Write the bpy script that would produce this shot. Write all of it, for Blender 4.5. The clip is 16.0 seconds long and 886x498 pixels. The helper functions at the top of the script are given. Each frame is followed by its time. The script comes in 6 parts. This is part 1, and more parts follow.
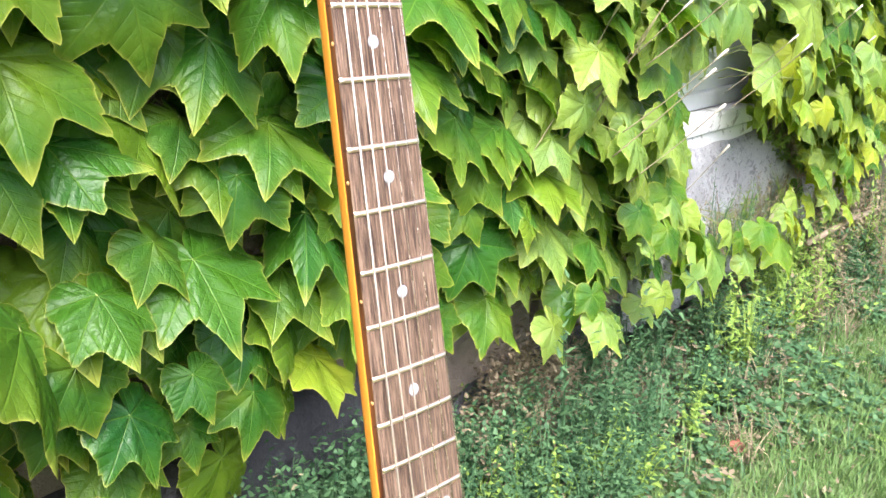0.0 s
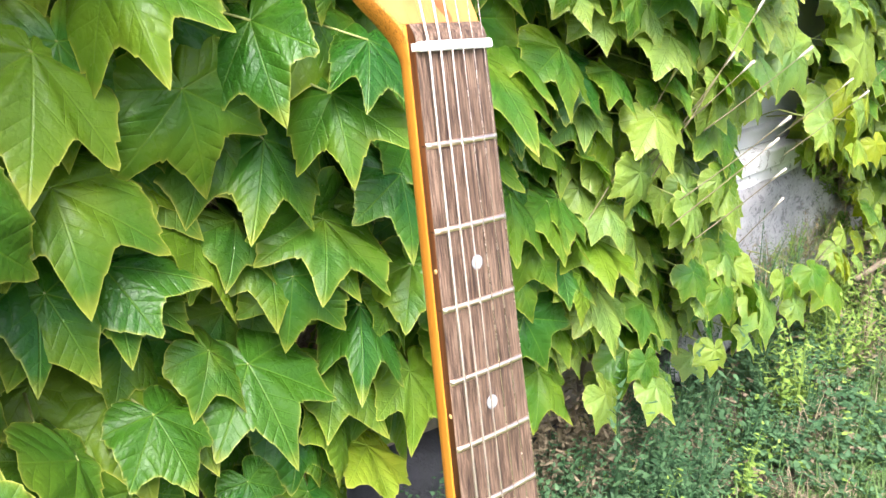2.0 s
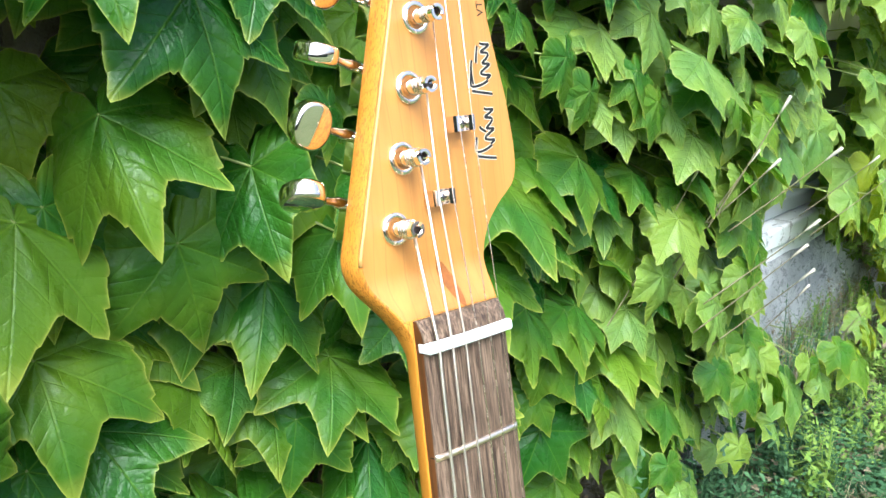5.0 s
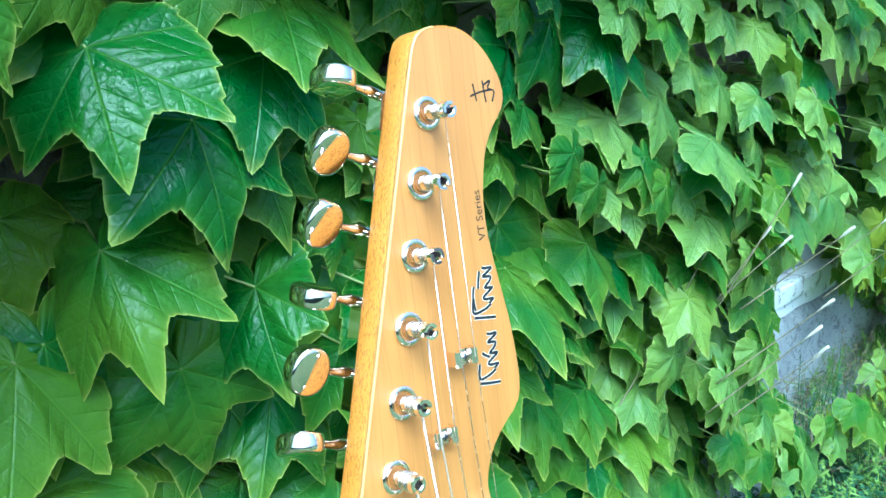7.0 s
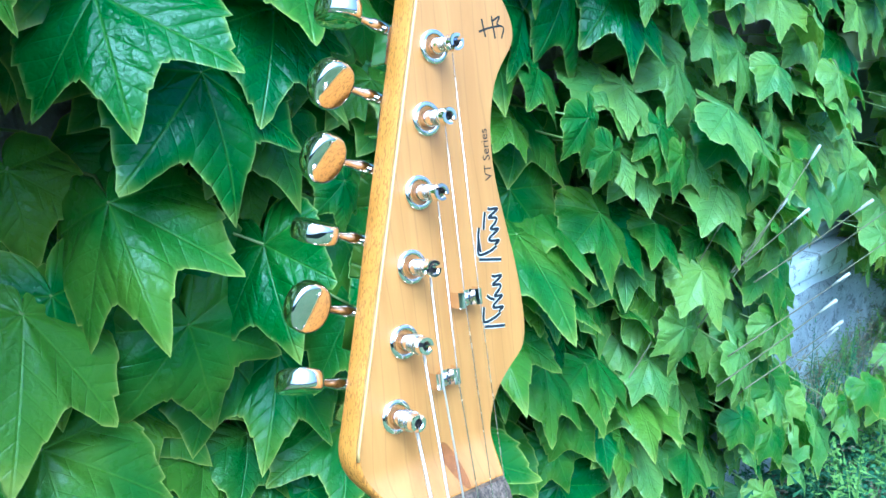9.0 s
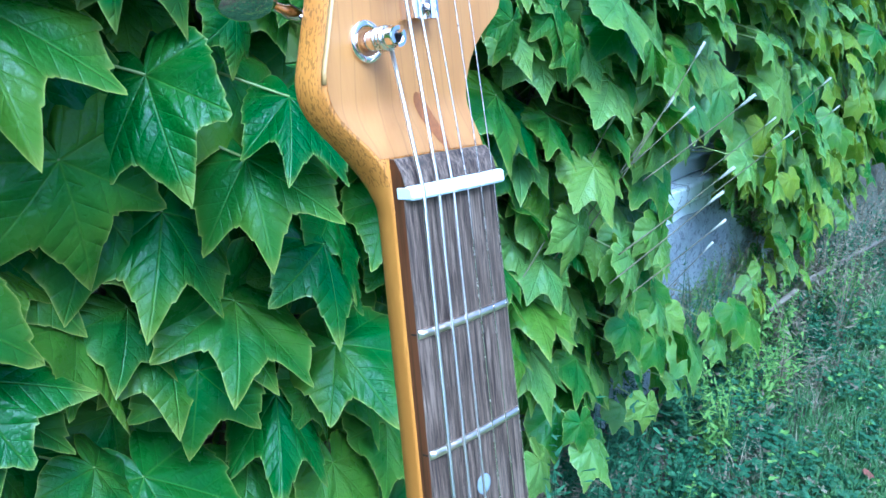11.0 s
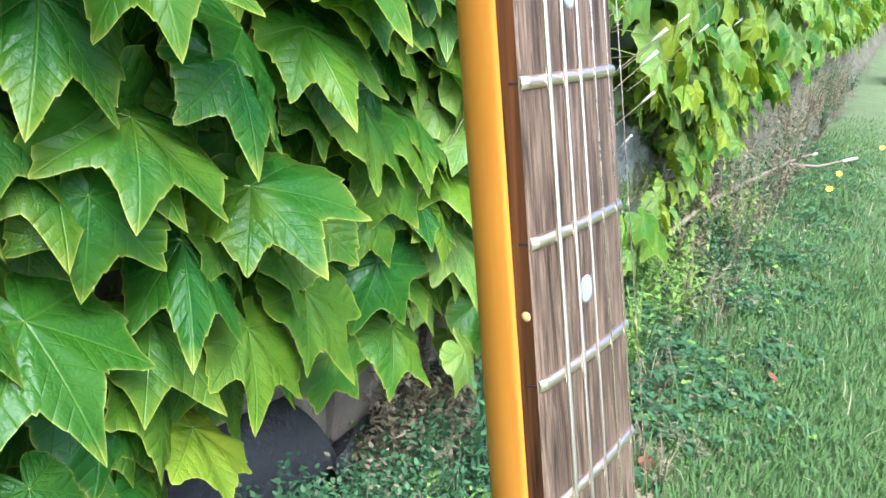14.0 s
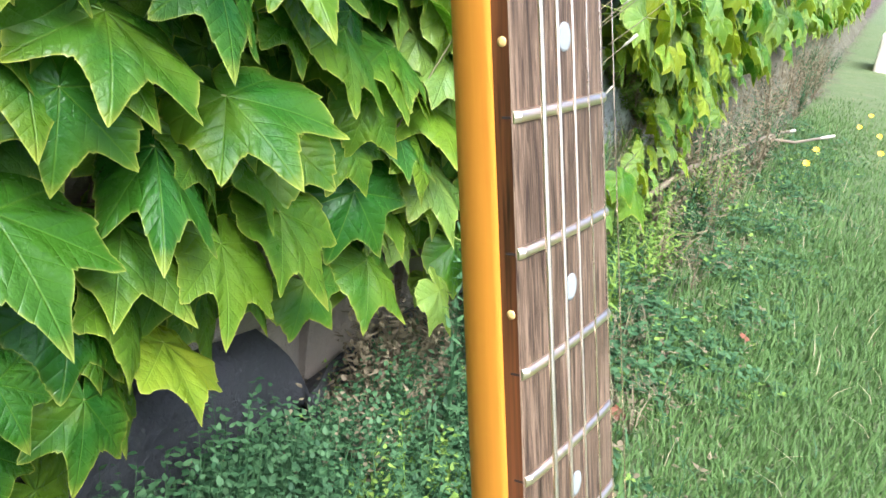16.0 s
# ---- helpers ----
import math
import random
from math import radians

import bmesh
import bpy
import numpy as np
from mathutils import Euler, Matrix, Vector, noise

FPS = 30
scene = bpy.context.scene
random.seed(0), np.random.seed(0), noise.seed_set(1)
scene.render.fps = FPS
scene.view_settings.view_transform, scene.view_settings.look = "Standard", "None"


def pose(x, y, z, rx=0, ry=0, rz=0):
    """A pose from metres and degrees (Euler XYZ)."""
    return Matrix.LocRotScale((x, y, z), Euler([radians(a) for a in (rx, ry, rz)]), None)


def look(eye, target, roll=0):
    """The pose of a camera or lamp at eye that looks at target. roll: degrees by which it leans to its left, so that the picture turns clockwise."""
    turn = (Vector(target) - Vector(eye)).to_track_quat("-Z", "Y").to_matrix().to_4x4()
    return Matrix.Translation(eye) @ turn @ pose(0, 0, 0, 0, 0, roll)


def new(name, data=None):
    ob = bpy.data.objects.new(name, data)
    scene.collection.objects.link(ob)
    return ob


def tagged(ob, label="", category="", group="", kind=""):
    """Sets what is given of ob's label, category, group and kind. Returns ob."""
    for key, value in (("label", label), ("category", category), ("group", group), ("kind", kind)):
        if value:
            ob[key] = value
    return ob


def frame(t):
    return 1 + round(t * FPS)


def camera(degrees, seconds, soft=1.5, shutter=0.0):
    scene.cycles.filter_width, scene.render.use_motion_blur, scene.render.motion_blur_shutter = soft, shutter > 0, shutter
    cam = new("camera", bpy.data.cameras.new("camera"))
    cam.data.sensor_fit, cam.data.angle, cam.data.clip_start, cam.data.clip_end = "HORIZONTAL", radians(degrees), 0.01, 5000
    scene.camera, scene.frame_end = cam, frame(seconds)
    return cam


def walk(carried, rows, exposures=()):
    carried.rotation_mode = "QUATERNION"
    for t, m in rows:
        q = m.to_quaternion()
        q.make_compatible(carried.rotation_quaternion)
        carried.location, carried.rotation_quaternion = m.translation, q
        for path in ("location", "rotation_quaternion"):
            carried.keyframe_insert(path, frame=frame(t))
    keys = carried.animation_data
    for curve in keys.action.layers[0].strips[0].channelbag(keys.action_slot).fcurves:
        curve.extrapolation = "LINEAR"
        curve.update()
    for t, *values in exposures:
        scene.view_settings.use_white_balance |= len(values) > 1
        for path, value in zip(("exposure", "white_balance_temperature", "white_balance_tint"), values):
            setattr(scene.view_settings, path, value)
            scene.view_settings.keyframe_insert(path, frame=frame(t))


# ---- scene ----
cam = camera(53.67, 16.0)
PATH = [
    (0, (0.03772, 0.03775, 0.84992), (0.03812, 1.94145, 0.23681), 2.285),
    (0.5, (0.01655, 0.05578, 0.88190), (0.00558, 1.95604, 0.25826), 2.912),
    (1, (0.00530, 0.07603, 0.90127), (-0.01717, 1.97141, 0.26328), 2.361),
    (1.5, (0.00025, 0.08834, 0.92117), (-0.04001, 1.98783, 0.29641), 2.124),
    (2, (-0.00174, 0.09639, 0.93488), (-0.05692, 1.99641, 0.31287), 1.677),
    (2.5, (-0.00344, 0.11813, 0.94841), (-0.06237, 2.01968, 0.33145), 1.769),
    (3, (-0.00969, 0.13698, 0.96337), (-0.07602, 2.04385, 0.36381), 1.849),
    (3.5, (-0.00884, 0.15913, 0.97520), (-0.06973, 2.06972, 0.38705), 1.997),
    (3.7, (-0.00789, 0.16152, 0.98405), (-0.06658, 2.07262, 0.39733), 2.077),
    (5.8, (-0.00574, 0.18577, 1.04139), (-0.11193, 2.10628, 0.49333), 1.039),
    (6, (-0.00463, 0.19037, 1.05018), (-0.11308, 2.11266, 0.50882), 1.011),
    (6.5, (-0.00494, 0.19507, 1.07201), (-0.11067, 2.12358, 0.55271), 0.766),
    (7, (-0.00672, 0.20094, 1.08693), (-0.11861, 2.12898, 0.56718), 0.782),
    (7.5, (-0.00563, 0.20682, 1.09664), (-0.12296, 2.13648, 0.58414), 0.672),
    (8, (-0.00695, 0.20872, 1.10757), (-0.13689, 2.13562, 0.58781), 1.185),
    (8.5, (-0.00346, 0.20387, 1.09817), (-0.14860, 2.12506, 0.56156), 1.258),
    (8.7, (-0.00221, 0.20299, 1.08928), (-0.15050, 2.11985, 0.53825), 1.417),
    (10.8, (-0.03146, 0.21564, 0.96519), (0.08147, 2.12163, 0.36986), 2.970),
    (11, (-0.03395, 0.21792, 0.95776), (0.13921, 2.12170, 0.36987), 3.342),
    (11.5, (-0.04078, 0.23184, 0.92361), (0.21590, 2.12541, 0.33325), 3.426),
    (12, (-0.04475, 0.24742, 0.89639), (0.25009, 2.12951, 0.28748), 3.759),
    (12.5, (-0.05047, 0.25869, 0.87503), (0.29127, 2.12694, 0.24826), 4.104),
    (13, (-0.05367, 0.26636, 0.85514), (0.32573, 2.12833, 0.23134), 3.909),
    (13.5, (-0.05753, 0.26694, 0.83785), (0.34976, 2.12300, 0.21405), 4.384),
    (14, (-0.05892, 0.26906, 0.82219), (0.37040, 2.11462, 0.18219), 4.944),
    (14.5, (-0.05589, 0.26546, 0.80575), (0.40166, 2.09899, 0.15090), 5.840),
    (15, (-0.05549, 0.25999, 0.79274), (0.41369, 2.08959, 0.13515), 6.166),
    (15.5, (-0.05583, 0.25888, 0.78263), (0.41860, 2.08207, 0.11115), 6.717),
    (16, (-0.05568, 0.25632, 0.77479), (0.42391, 2.07403, 0.09222), 7.002),
]
EXPOSURES = [(0, 2.28, 5750, 16), (3.6, 1.97, 5850, 15), (5.8, 1.72, 4700, -9), (7, 1.70, 4060, -13), (8.7, 1.72, 3650, -10), (11, 1.44, 3650, 0), (12.5, 1.88, 4100, 0), (14, 2.00, 4980, 5), (16, 1.98, 5380, 7)]
walk(cam, [(t, look(eye, target, roll)) for t, eye, target, roll in PATH], EXPOSURES)

# ---------------------------------------------------------------- world and light
world = bpy.data.worlds.new("sky_world")
scene.world = world
world.use_nodes = True
wn = world.node_tree
sky = wn.nodes.new("ShaderNodeTexSky")
sky.sky_type = "NISHITA"
sky.sun_disc = False
SUN_EL, SUN_AZ = 58.0, 172.0          # height and compass turn of the light, degrees
sky.sun_elevation = radians(SUN_EL)
sky.sun_rotation = radians(SUN_AZ)
sky.air_density, sky.dust_density, sky.ozone_density = 0.55, 9.0, 1.0
wn.links.new(sky.outputs["Color"], wn.nodes["Background"].inputs["Color"])
wn.nodes["Background"].inputs["Strength"].default_value = 0.15

sun_data = bpy.data.lights.new("sun", "SUN")
sun_data.energy = 0.75
sun_data.angle = radians(40)
sun_data.color = (1.0, 0.97, 0.92)
sun = new("sun", sun_data)
_az, _el = radians(SUN_AZ), radians(SUN_EL)
SUN_FROM = Vector((math.sin(_az) * math.cos(_el), math.cos(_az) * math.cos(_el), math.sin(_el)))
sun.matrix_world = look(SUN_FROM * 20, (0, 0, 0))

# ---------------------------------------------------------------- material helpers


class Mat:
    """A node material under construction."""

    def __init__(self, name, rough=0.5, metal=0.0, spec=0.5):
        self.m = bpy.data.materials.new(name)
        self.m.use_nodes = True
        self.t = self.m.node_tree
        self.b = self.t.nodes["Principled BSDF"]
        self.out = self.t.nodes["Material Output"]
        self.b.inputs["Roughness"].default_value = rough
        self.b.inputs["Metallic"].default_value = metal
        self.b.inputs["Specular IOR Level"].default_value = spec

    def n(self, kind):
        return self.t.nodes.new("ShaderNode" + kind)

    def l(self, a, b):
        self.t.links.new(a, b)

    def coords(self, scale=(1, 1, 1), kind="Object", rot=(0, 0, 0)):
        tc, mp = self.n("TexCoord"), self.n("Mapping")
        mp.inputs["Scale"].default_value = scale
        mp.inputs["Rotation"].default_value = rot
        self.l(tc.outputs[kind], mp.inputs["Vector"])
        return mp.outputs["Vector"]

    def noise(self, vec, scale, detail=4, rough=0.55, dist=0.0):
        nz = self.n("TexNoise")
        nz.inputs["Scale"].default_value = scale
        nz.inputs["Detail"].default_value = detail
        nz.inputs["Roughness"].default_value = rough
        nz.inputs["Distortion"].default_value = dist
        if vec is not None:
            self.l(vec, nz.inputs["Vector"])
        return nz.outputs["Fac"]

    def ramp(self, fac, *stops):
        r = self.n("ValToRGB")
        el = r.color_ramp.elements
        while len(el) < len(stops):
            el.new(0.5)
        for e, (p, c) in zip(el, stops):
            e.position, e.color = p, (*c, 1) if len(c) == 3 else c
        self.l(fac, r.inputs["Fac"])
        return r.outputs["Color"]

    def mix(self, fac, a, b, mode="MIX"):
        mx = self.n("Mix")
        mx.data_type, mx.blend_type = "RGBA", mode
        for sock, v in ((mx.inputs[0], fac), (mx.inputs[6], a), (mx.inputs[7], b)):
            if isinstance(v, (int, float)):
                sock.default_value = v
            elif isinstance(v, tuple):
                sock.default_value = (*v, 1)
            else:
                self.l(v, sock)
        return mx.outputs[2]

    def math(self, op, a, b=0.0, c=None):
        mt = self.n("Math")
        mt.operation = op
        for sock, v in zip(mt.inputs, (a, b, c)):
            if v is None:
                continue
            if isinstance(v, (int, float)):
                sock.default_value = v
            else:
                self.l(v, sock)
        return mt.outputs[0]

    def base(self, c):
        if isinstance(c, tuple):
            self.b.inputs["Base Color"].default_value = (*c, 1)
        else:
            self.l(c, self.b.inputs["Base Color"])
        return self

    def rough(self, r):
        self.l(r, self.b.inputs["Roughness"])
        return self

    def bump(self, h, strength=0.3, dist=0.001):
        bp = self.n("Bump")
        bp.inputs["Strength"].default_value = strength
        bp.inputs["Distance"].default_value = dist
        self.l(h, bp.inputs["Height"])
        self.l(bp.outputs["Normal"], self.b.inputs["Normal"])
        return self


def maple(name, pale, dark, flecked):
    """Amber-lacquered maple: growth lines along the neck, and short dark flecks where the head's edge is cut."""
    k = Mat(name, 0.5 if flecked else 0.42)
    g = k.noise(k.coords((1, 1, 0.09)), 160, 5, 0.6, 0.4)
    c = k.ramp(g, (0.34, dark), (0.62, pale))
    sep = k.n("SeparateXYZ")
    k.l(k.coords(), sep.inputs[0])
    head = k.math("GREATER_THAN", sep.outputs[2], 0.004)
    lines = k.math("ADD", k.math("MULTIPLY", sep.outputs[0], 190.0), k.math("MULTIPLY", k.noise(k.coords((1, 1, 0.22)), 34, 3, 0.5), 3.2))
    ring = k.math("ABSOLUTE", k.math("SUBTRACT", k.math("FRACT", lines), 0.5))
    ring = k.math("MULTIPLY", k.math("SUBTRACT", 1.0, k.math("MINIMUM", k.math("MULTIPLY", ring, 14.0), 1.0)), head)
    c = k.mix(k.math("MULTIPLY", ring, 0.0 if flecked else 0.42), c, tuple(x * 0.6 for x in dark))
    fl = k.noise(k.coords((1.0, 1.25, 0.40)), 1250, 1.5, 0.5, 0.6)
    fl = k.math("MULTIPLY", k.math("GREATER_THAN", fl, 0.565), head)
    c = k.mix(k.math("MULTIPLY", fl, 0.95 if flecked else 0.0), c, tuple(x * 0.50 for x in dark))
    c = k.mix(k.math("MULTIPLY", k.noise(k.coords(), 22, 3), 0.3), c, tuple(x * 0.85 for x in pale))
    k.base(c)
    k.b.inputs["Coat Weight"].default_value = 0.0 if flecked else 0.45
    k.b.inputs["Coat Roughness"].default_value = 0.28
    k.bump(k.noise(k.coords((1, 1, 0.3)), 900, 2), 0.08, 0.0004)
    return k.m


M_FACE = maple("maple_face", (0.455, 0.205, 0.038), (0.385, 0.162, 0.026), False)
M_NECK = maple("maple_neck", (0.60, 0.245, 0.022), (0.51, 0.195, 0.015), True)


def rosewood():
    k = Mat("rosewood", 0.55, 0.0, 0.20)
    v = k.coords((1, 1, 0.06))
    a = k.noise(v, 800, 6, 0.65, 0.3)
    b = k.noise(k.coords((1, 1, 0.012)), 130, 3, 0.5)
    c = k.ramp(a, (0.36, (0.026, 0.016, 0.010)), (0.5, (0.112, 0.073, 0.045)), (0.64, (0.225, 0.155, 0.102)))
    c = k.mix(k.math("MULTIPLY", b, 0.2), c, (0.15, 0.105, 0.080))
    streak = k.math("GREATER_THAN", k.noise(k.coords((1, 1, 0.03)), 1150, 3, 0.6, 0.2), 0.58)
    c = k.mix(k.math("MULTIPLY", streak, 0.45), c, (0.045, 0.030, 0.022))
    pores = k.noise(k.coords((1, 1, 0.05)), 1500, 2, 0.5)
    pores = k.math("GREATER_THAN", pores, 0.62)
    c = k.mix(k.math("MULTIPLY", pores, 0.6), c, (0.03, 0.016, 0.012))
    k.base(c)
    k.bump(k.math("SUBTRACT", a, k.math("MULTIPLY", pores, 0.7)), 0.35, 0.0005)
    return k.m


M_ROSE = rosewood()


def lacquered_edge():
    k = Mat("lacquered_rosewood_edge", 0.3)
    a = k.noise(k.coords((1, 1, 0.03)), 300, 5, 0.6, 0.3)
    k.base(k.ramp(a, (0.36, (0.012, 0.005, 0.003)), (0.62, (0.14, 0.048, 0.016))))
    return k.m


M_EDGE = lacquered_edge()


def metal(name, col, rough, worn=0.0):
    k = Mat(name, rough, 1.0)
    nz = k.noise(k.coords(), 180, 4)
    k.base(k.mix(k.math("MULTIPLY", nz, 0.25), col, tuple(x * 0.75 for x in col)))
    k.rough(k.math("ADD", k.math("MULTIPLY", nz, worn), rough))
    return k.m


M_CHROME = metal("chrome", (0.90, 0.79, 0.69), 0.03, 0.02)
M_POST = metal("polished_nickel", (0.95, 0.84, 0.73), 0.06, 0.05)
M_NICKEL = metal("nickel_silver", (0.97, 0.80, 0.63), 0.25, 0.1)
M_STRING = metal("steel_string", (0.85, 0.72, 0.58), 0.22, 0.1)


def wound():
    k = Mat("wound_string", 0.3, 1.0)
    w = k.n("TexWave")
    w.bands_direction = "Z"
    w.inputs["Scale"].default_value = 900
    k.l(k.coords(), w.inputs["Vector"])
    k.base(k.ramp(w.outputs["Fac"], (0.1, (0.62, 0.53, 0.43)), (0.6, (0.88, 0.76, 0.62))))
    k.bump(w.outputs["Fac"], 0.25, 0.0002)
    return k.m


M_WOUND = wound()


def plain(name, col, rough=0.45, var=0.12, scale=60, bump=0.1, dist=0.0005):
    k = Mat(name, rough)
    nz = k.noise(k.coords(), scale, 5)
    k.base(k.mix(nz, tuple(c * (1 - var) for c in col), tuple(min(1, c * (1 + var)) for c in col)))
    k.bump(k.noise(k.coords(), scale * 4, 3), bump, dist)
    return k.m


M_BONE = plain("white_nut", (0.84, 0.84, 0.80), 0.3, 0.05)
M_PEARL = plain("pearl_dot", (0.31, 0.32, 0.32), 0.25, 0.1, 300)
M_CREAM = plain("cream_side_dot", (0.66, 0.42, 0.15), 0.4, 0.05)
M_BLACK = plain("black_decal", (0.008, 0.008, 0.008), 0.75, 0.05)
M_SILVER = plain("pale_decal", (0.62, 0.55, 0.44), 0.35, 0.05)
# colour of the highlight painted along the head's edge
M_EDGE_HIGHLIGHT = plain("edge_highlight", (0.50, 0.29, 0.085), 0.3, 0.12, 90)
M_SLOT = plain("dark_slot", (0.02, 0.012, 0.01), 0.7, 0.1)
M_PLUG = plain("walnut_plug", (0.24, 0.080, 0.012), 0.4, 0.45, 500)
M_GUITAR_BODY = plain("lacquered_body", (0.42, 0.16, 0.03), 0.2, 0.15, 12)


def leaf_material(name, deep, light, edge_col, trans, sunny=(0.158, 0.240, 0.012), spec=0.24):
    """Ivy leaf: veins from the leaf's own flat coordinates, waxy gloss, light passing through."""
    k = Mat(name, 0.4, 0.0, spec)
    uv = k.n("UVMap")
    sep = k.n("SeparateXYZ")
    k.l(uv.outputs["UV"], sep.inputs[0])
    x = k.math("ABSOLUTE", k.math("SUBTRACT", sep.outputs[0], 0.5))
    y = k.math("SUBTRACT", 0.6, sep.outputs[1])
    dist = slant = None
    for a in (0.0, 49.0, 104.0):
        ca, sa = math.cos(radians(a)), math.sin(radians(a))
        across = k.math("ABSOLUTE", k.math("SUBTRACT", k.math("MULTIPLY", x, ca), k.math("MULTIPLY", y, sa)))
        along = k.math("ADD", k.math("MULTIPLY", x, sa), k.math("MULTIPLY", y, ca))
        d = k.math("ADD", across, k.math("LESS_THAN", along, -0.005))
        u = k.math("SUBTRACT", along, k.math("MULTIPLY", across, 0.85))
        if dist is None:
            dist, slant = d, u
        else:
            nearer = k.math("LESS_THAN", d, dist)
            slant = k.math("ADD", slant, k.math("MULTIPLY", nearer, k.math("SUBTRACT", u, slant)))
            dist = k.math("MINIMUM", dist, d)
    vein = k.math("SUBTRACT", 1.0, k.math("SMOOTH_MIN", k.math("MULTIPLY", dist, 150.0), 1.0, 0.3))
    vein = k.math("MAXIMUM", vein, 0.0)
    # side veins slanting off the main ones, with the blade puckered between them
    swing = k.math("ABSOLUTE", k.math("SINE", k.math("MULTIPLY", slant, 44.0)))
    rib = k.math("SUBTRACT", 1.0, k.math("MINIMUM", k.math("MULTIPLY", swing, 4.5), 1.0))
    pucker = k.math("MULTIPLY", swing, k.math("MINIMUM", k.math("MULTIPLY", dist, 16.0), 1.0))
    info = k.n("ObjectInfo")
    geo = k.n("NewGeometry")
    rnd = k.math("FRACT", k.math("ADD", info.outputs["Random"], geo.outputs["Random Per Island"]))
    shift = k.n("VectorMath")
    shift.operation = "ADD"
    place = k.n("CombineXYZ")
    k.l(k.math("MULTIPLY", rnd, 40.0), place.inputs[2])
    k.l(uv.outputs["UV"], shift.inputs[0])
    k.l(place.outputs[0], shift.inputs[1])
    vec = shift.outputs[0]
    blotch = k.noise(vec, 4.5, 4, 0.6)
    crinkle = k.noise(vec, 24, 2, 0.5, 0.6)
    c = k.mix(k.math("MULTIPLY", k.math("ADD", k.math("MULTIPLY", rnd, 1.0), blotch), 0.5), deep, light)
    fresh = k.math("GREATER_THAN", rnd, 0.9)
    c = k.mix(k.math("MULTIPLY", fresh, 0.4), c, sunny)
    warm = k.noise(vec, 2.2, 2, 0.5)
    c = k.mix(k.math("MULTIPLY", k.math("MAXIMUM", k.math("SUBTRACT", warm, 0.45), 0.0), 2.4), c, sunny)
    c = k.mix(k.math("MULTIPLY", vein, 0.30), c, (0.20, 0.34, 0.03))
    c = k.mix(k.math("MULTIPLY", rib, 0.08), c, (0.16, 0.30, 0.035))
    reach = k.math("SQRT", k.math("ADD", k.math("MULTIPLY", x, x), k.math("MULTIPLY", y, y)))
    tip = k.math("MULTIPLY", k.math("MAXIMUM", k.math("SUBTRACT", reach, 0.405), 0.0), 9.0)
    c = k.mix(k.math("MINIMUM", tip, 0.7), c, (0.34, 0.37, 0.05))
    rim = k.n("Attribute")
    rim.attribute_name = "rim"
    c = k.mix(k.math("MULTIPLY", k.math("POWER", rim.outputs["Fac"], 4.0), 0.30), c, tuple(1.2 * v for v in sunny))
    c = k.mix(k.math("MULTIPLY", k.math("POWER", rim.outputs["Fac"], 62.0), 0.75), c, edge_col)
    k.base(c)
    fine = k.noise(vec, 75, 3)
    net = k.n("TexVoronoi")                            # net of small veins
    net.feature = "DISTANCE_TO_EDGE"
    net.inputs["Scale"].default_value = 30
    k.l(vec, net.inputs["Vector"])
    mesh = k.math("MINIMUM", k.math("MULTIPLY", net.outputs["Distance"], 4.0), 1.0)
    k.rough(k.math("ADD", k.math("MULTIPLY", blotch, 0.22), 0.17))
    h = k.math("ADD", k.math("ADD", k.math("ADD", k.math("MULTIPLY", fine, 0.18), k.math("MULTIPLY", mesh, 0.10)), k.math("MULTIPLY", crinkle, 0.38)), k.math("SUBTRACT", k.math("ADD", k.math("MULTIPLY", blotch, 0.6), k.math("MULTIPLY", k.math("MULTIPLY", pucker, k.math("ADD", warm, 0.35)), 0.36)), k.math("ADD", k.math("MULTIPLY", vein, 0.28), k.math("MULTIPLY", rib, 0.1))))
    k.bump(h, 0.75, 0.003)
    tr = k.n("BsdfTranslucent")
    k.l(k.mix(1.0, c, (1.08, 1.0, 0.35), "MULTIPLY"), tr.inputs["Color"])
    ms = k.n("MixShader")
    ms.inputs[0].default_value = trans
    k.l(k.b.outputs[0], ms.inputs[1])
    k.l(tr.outputs[0], ms.inputs[2])
    k.l(ms.outputs[0], k.out.inputs["Surface"])
    return k.m


M_LEAF = leaf_material("ivy_leaf", (0.016, 0.094, 0.012), (0.080, 0.190, 0.012), (0.56, 0.57, 0.10), 0.40)

M_LEAF_DEEP = leaf_material("deep_ivy_leaf", (0.010, 0.072, 0.010), (0.034, 0.120, 0.010), (0.46, 0.50, 0.10), 0.32, (0.060, 0.150, 0.008), 0.28)

# young leaves, paler still to hold the far wall's extra sky light
M_LEAF_YOUNG_LIT = leaf_material("young_skylit_ivy_leaf", (0.062, 0.172, 0.032), (0.262, 0.372, 0.062), (0.56, 0.58, 0.16), 0.42, (0.24, 0.33, 0.03), 0.40)
M_LEAF_LIME = leaf_material("lime_ivy_leaf", (0.130, 0.235, 0.014), (0.24, 0.33, 0.020), (0.60, 0.58, 0.12), 0.42, (0.30, 0.34, 0.016))


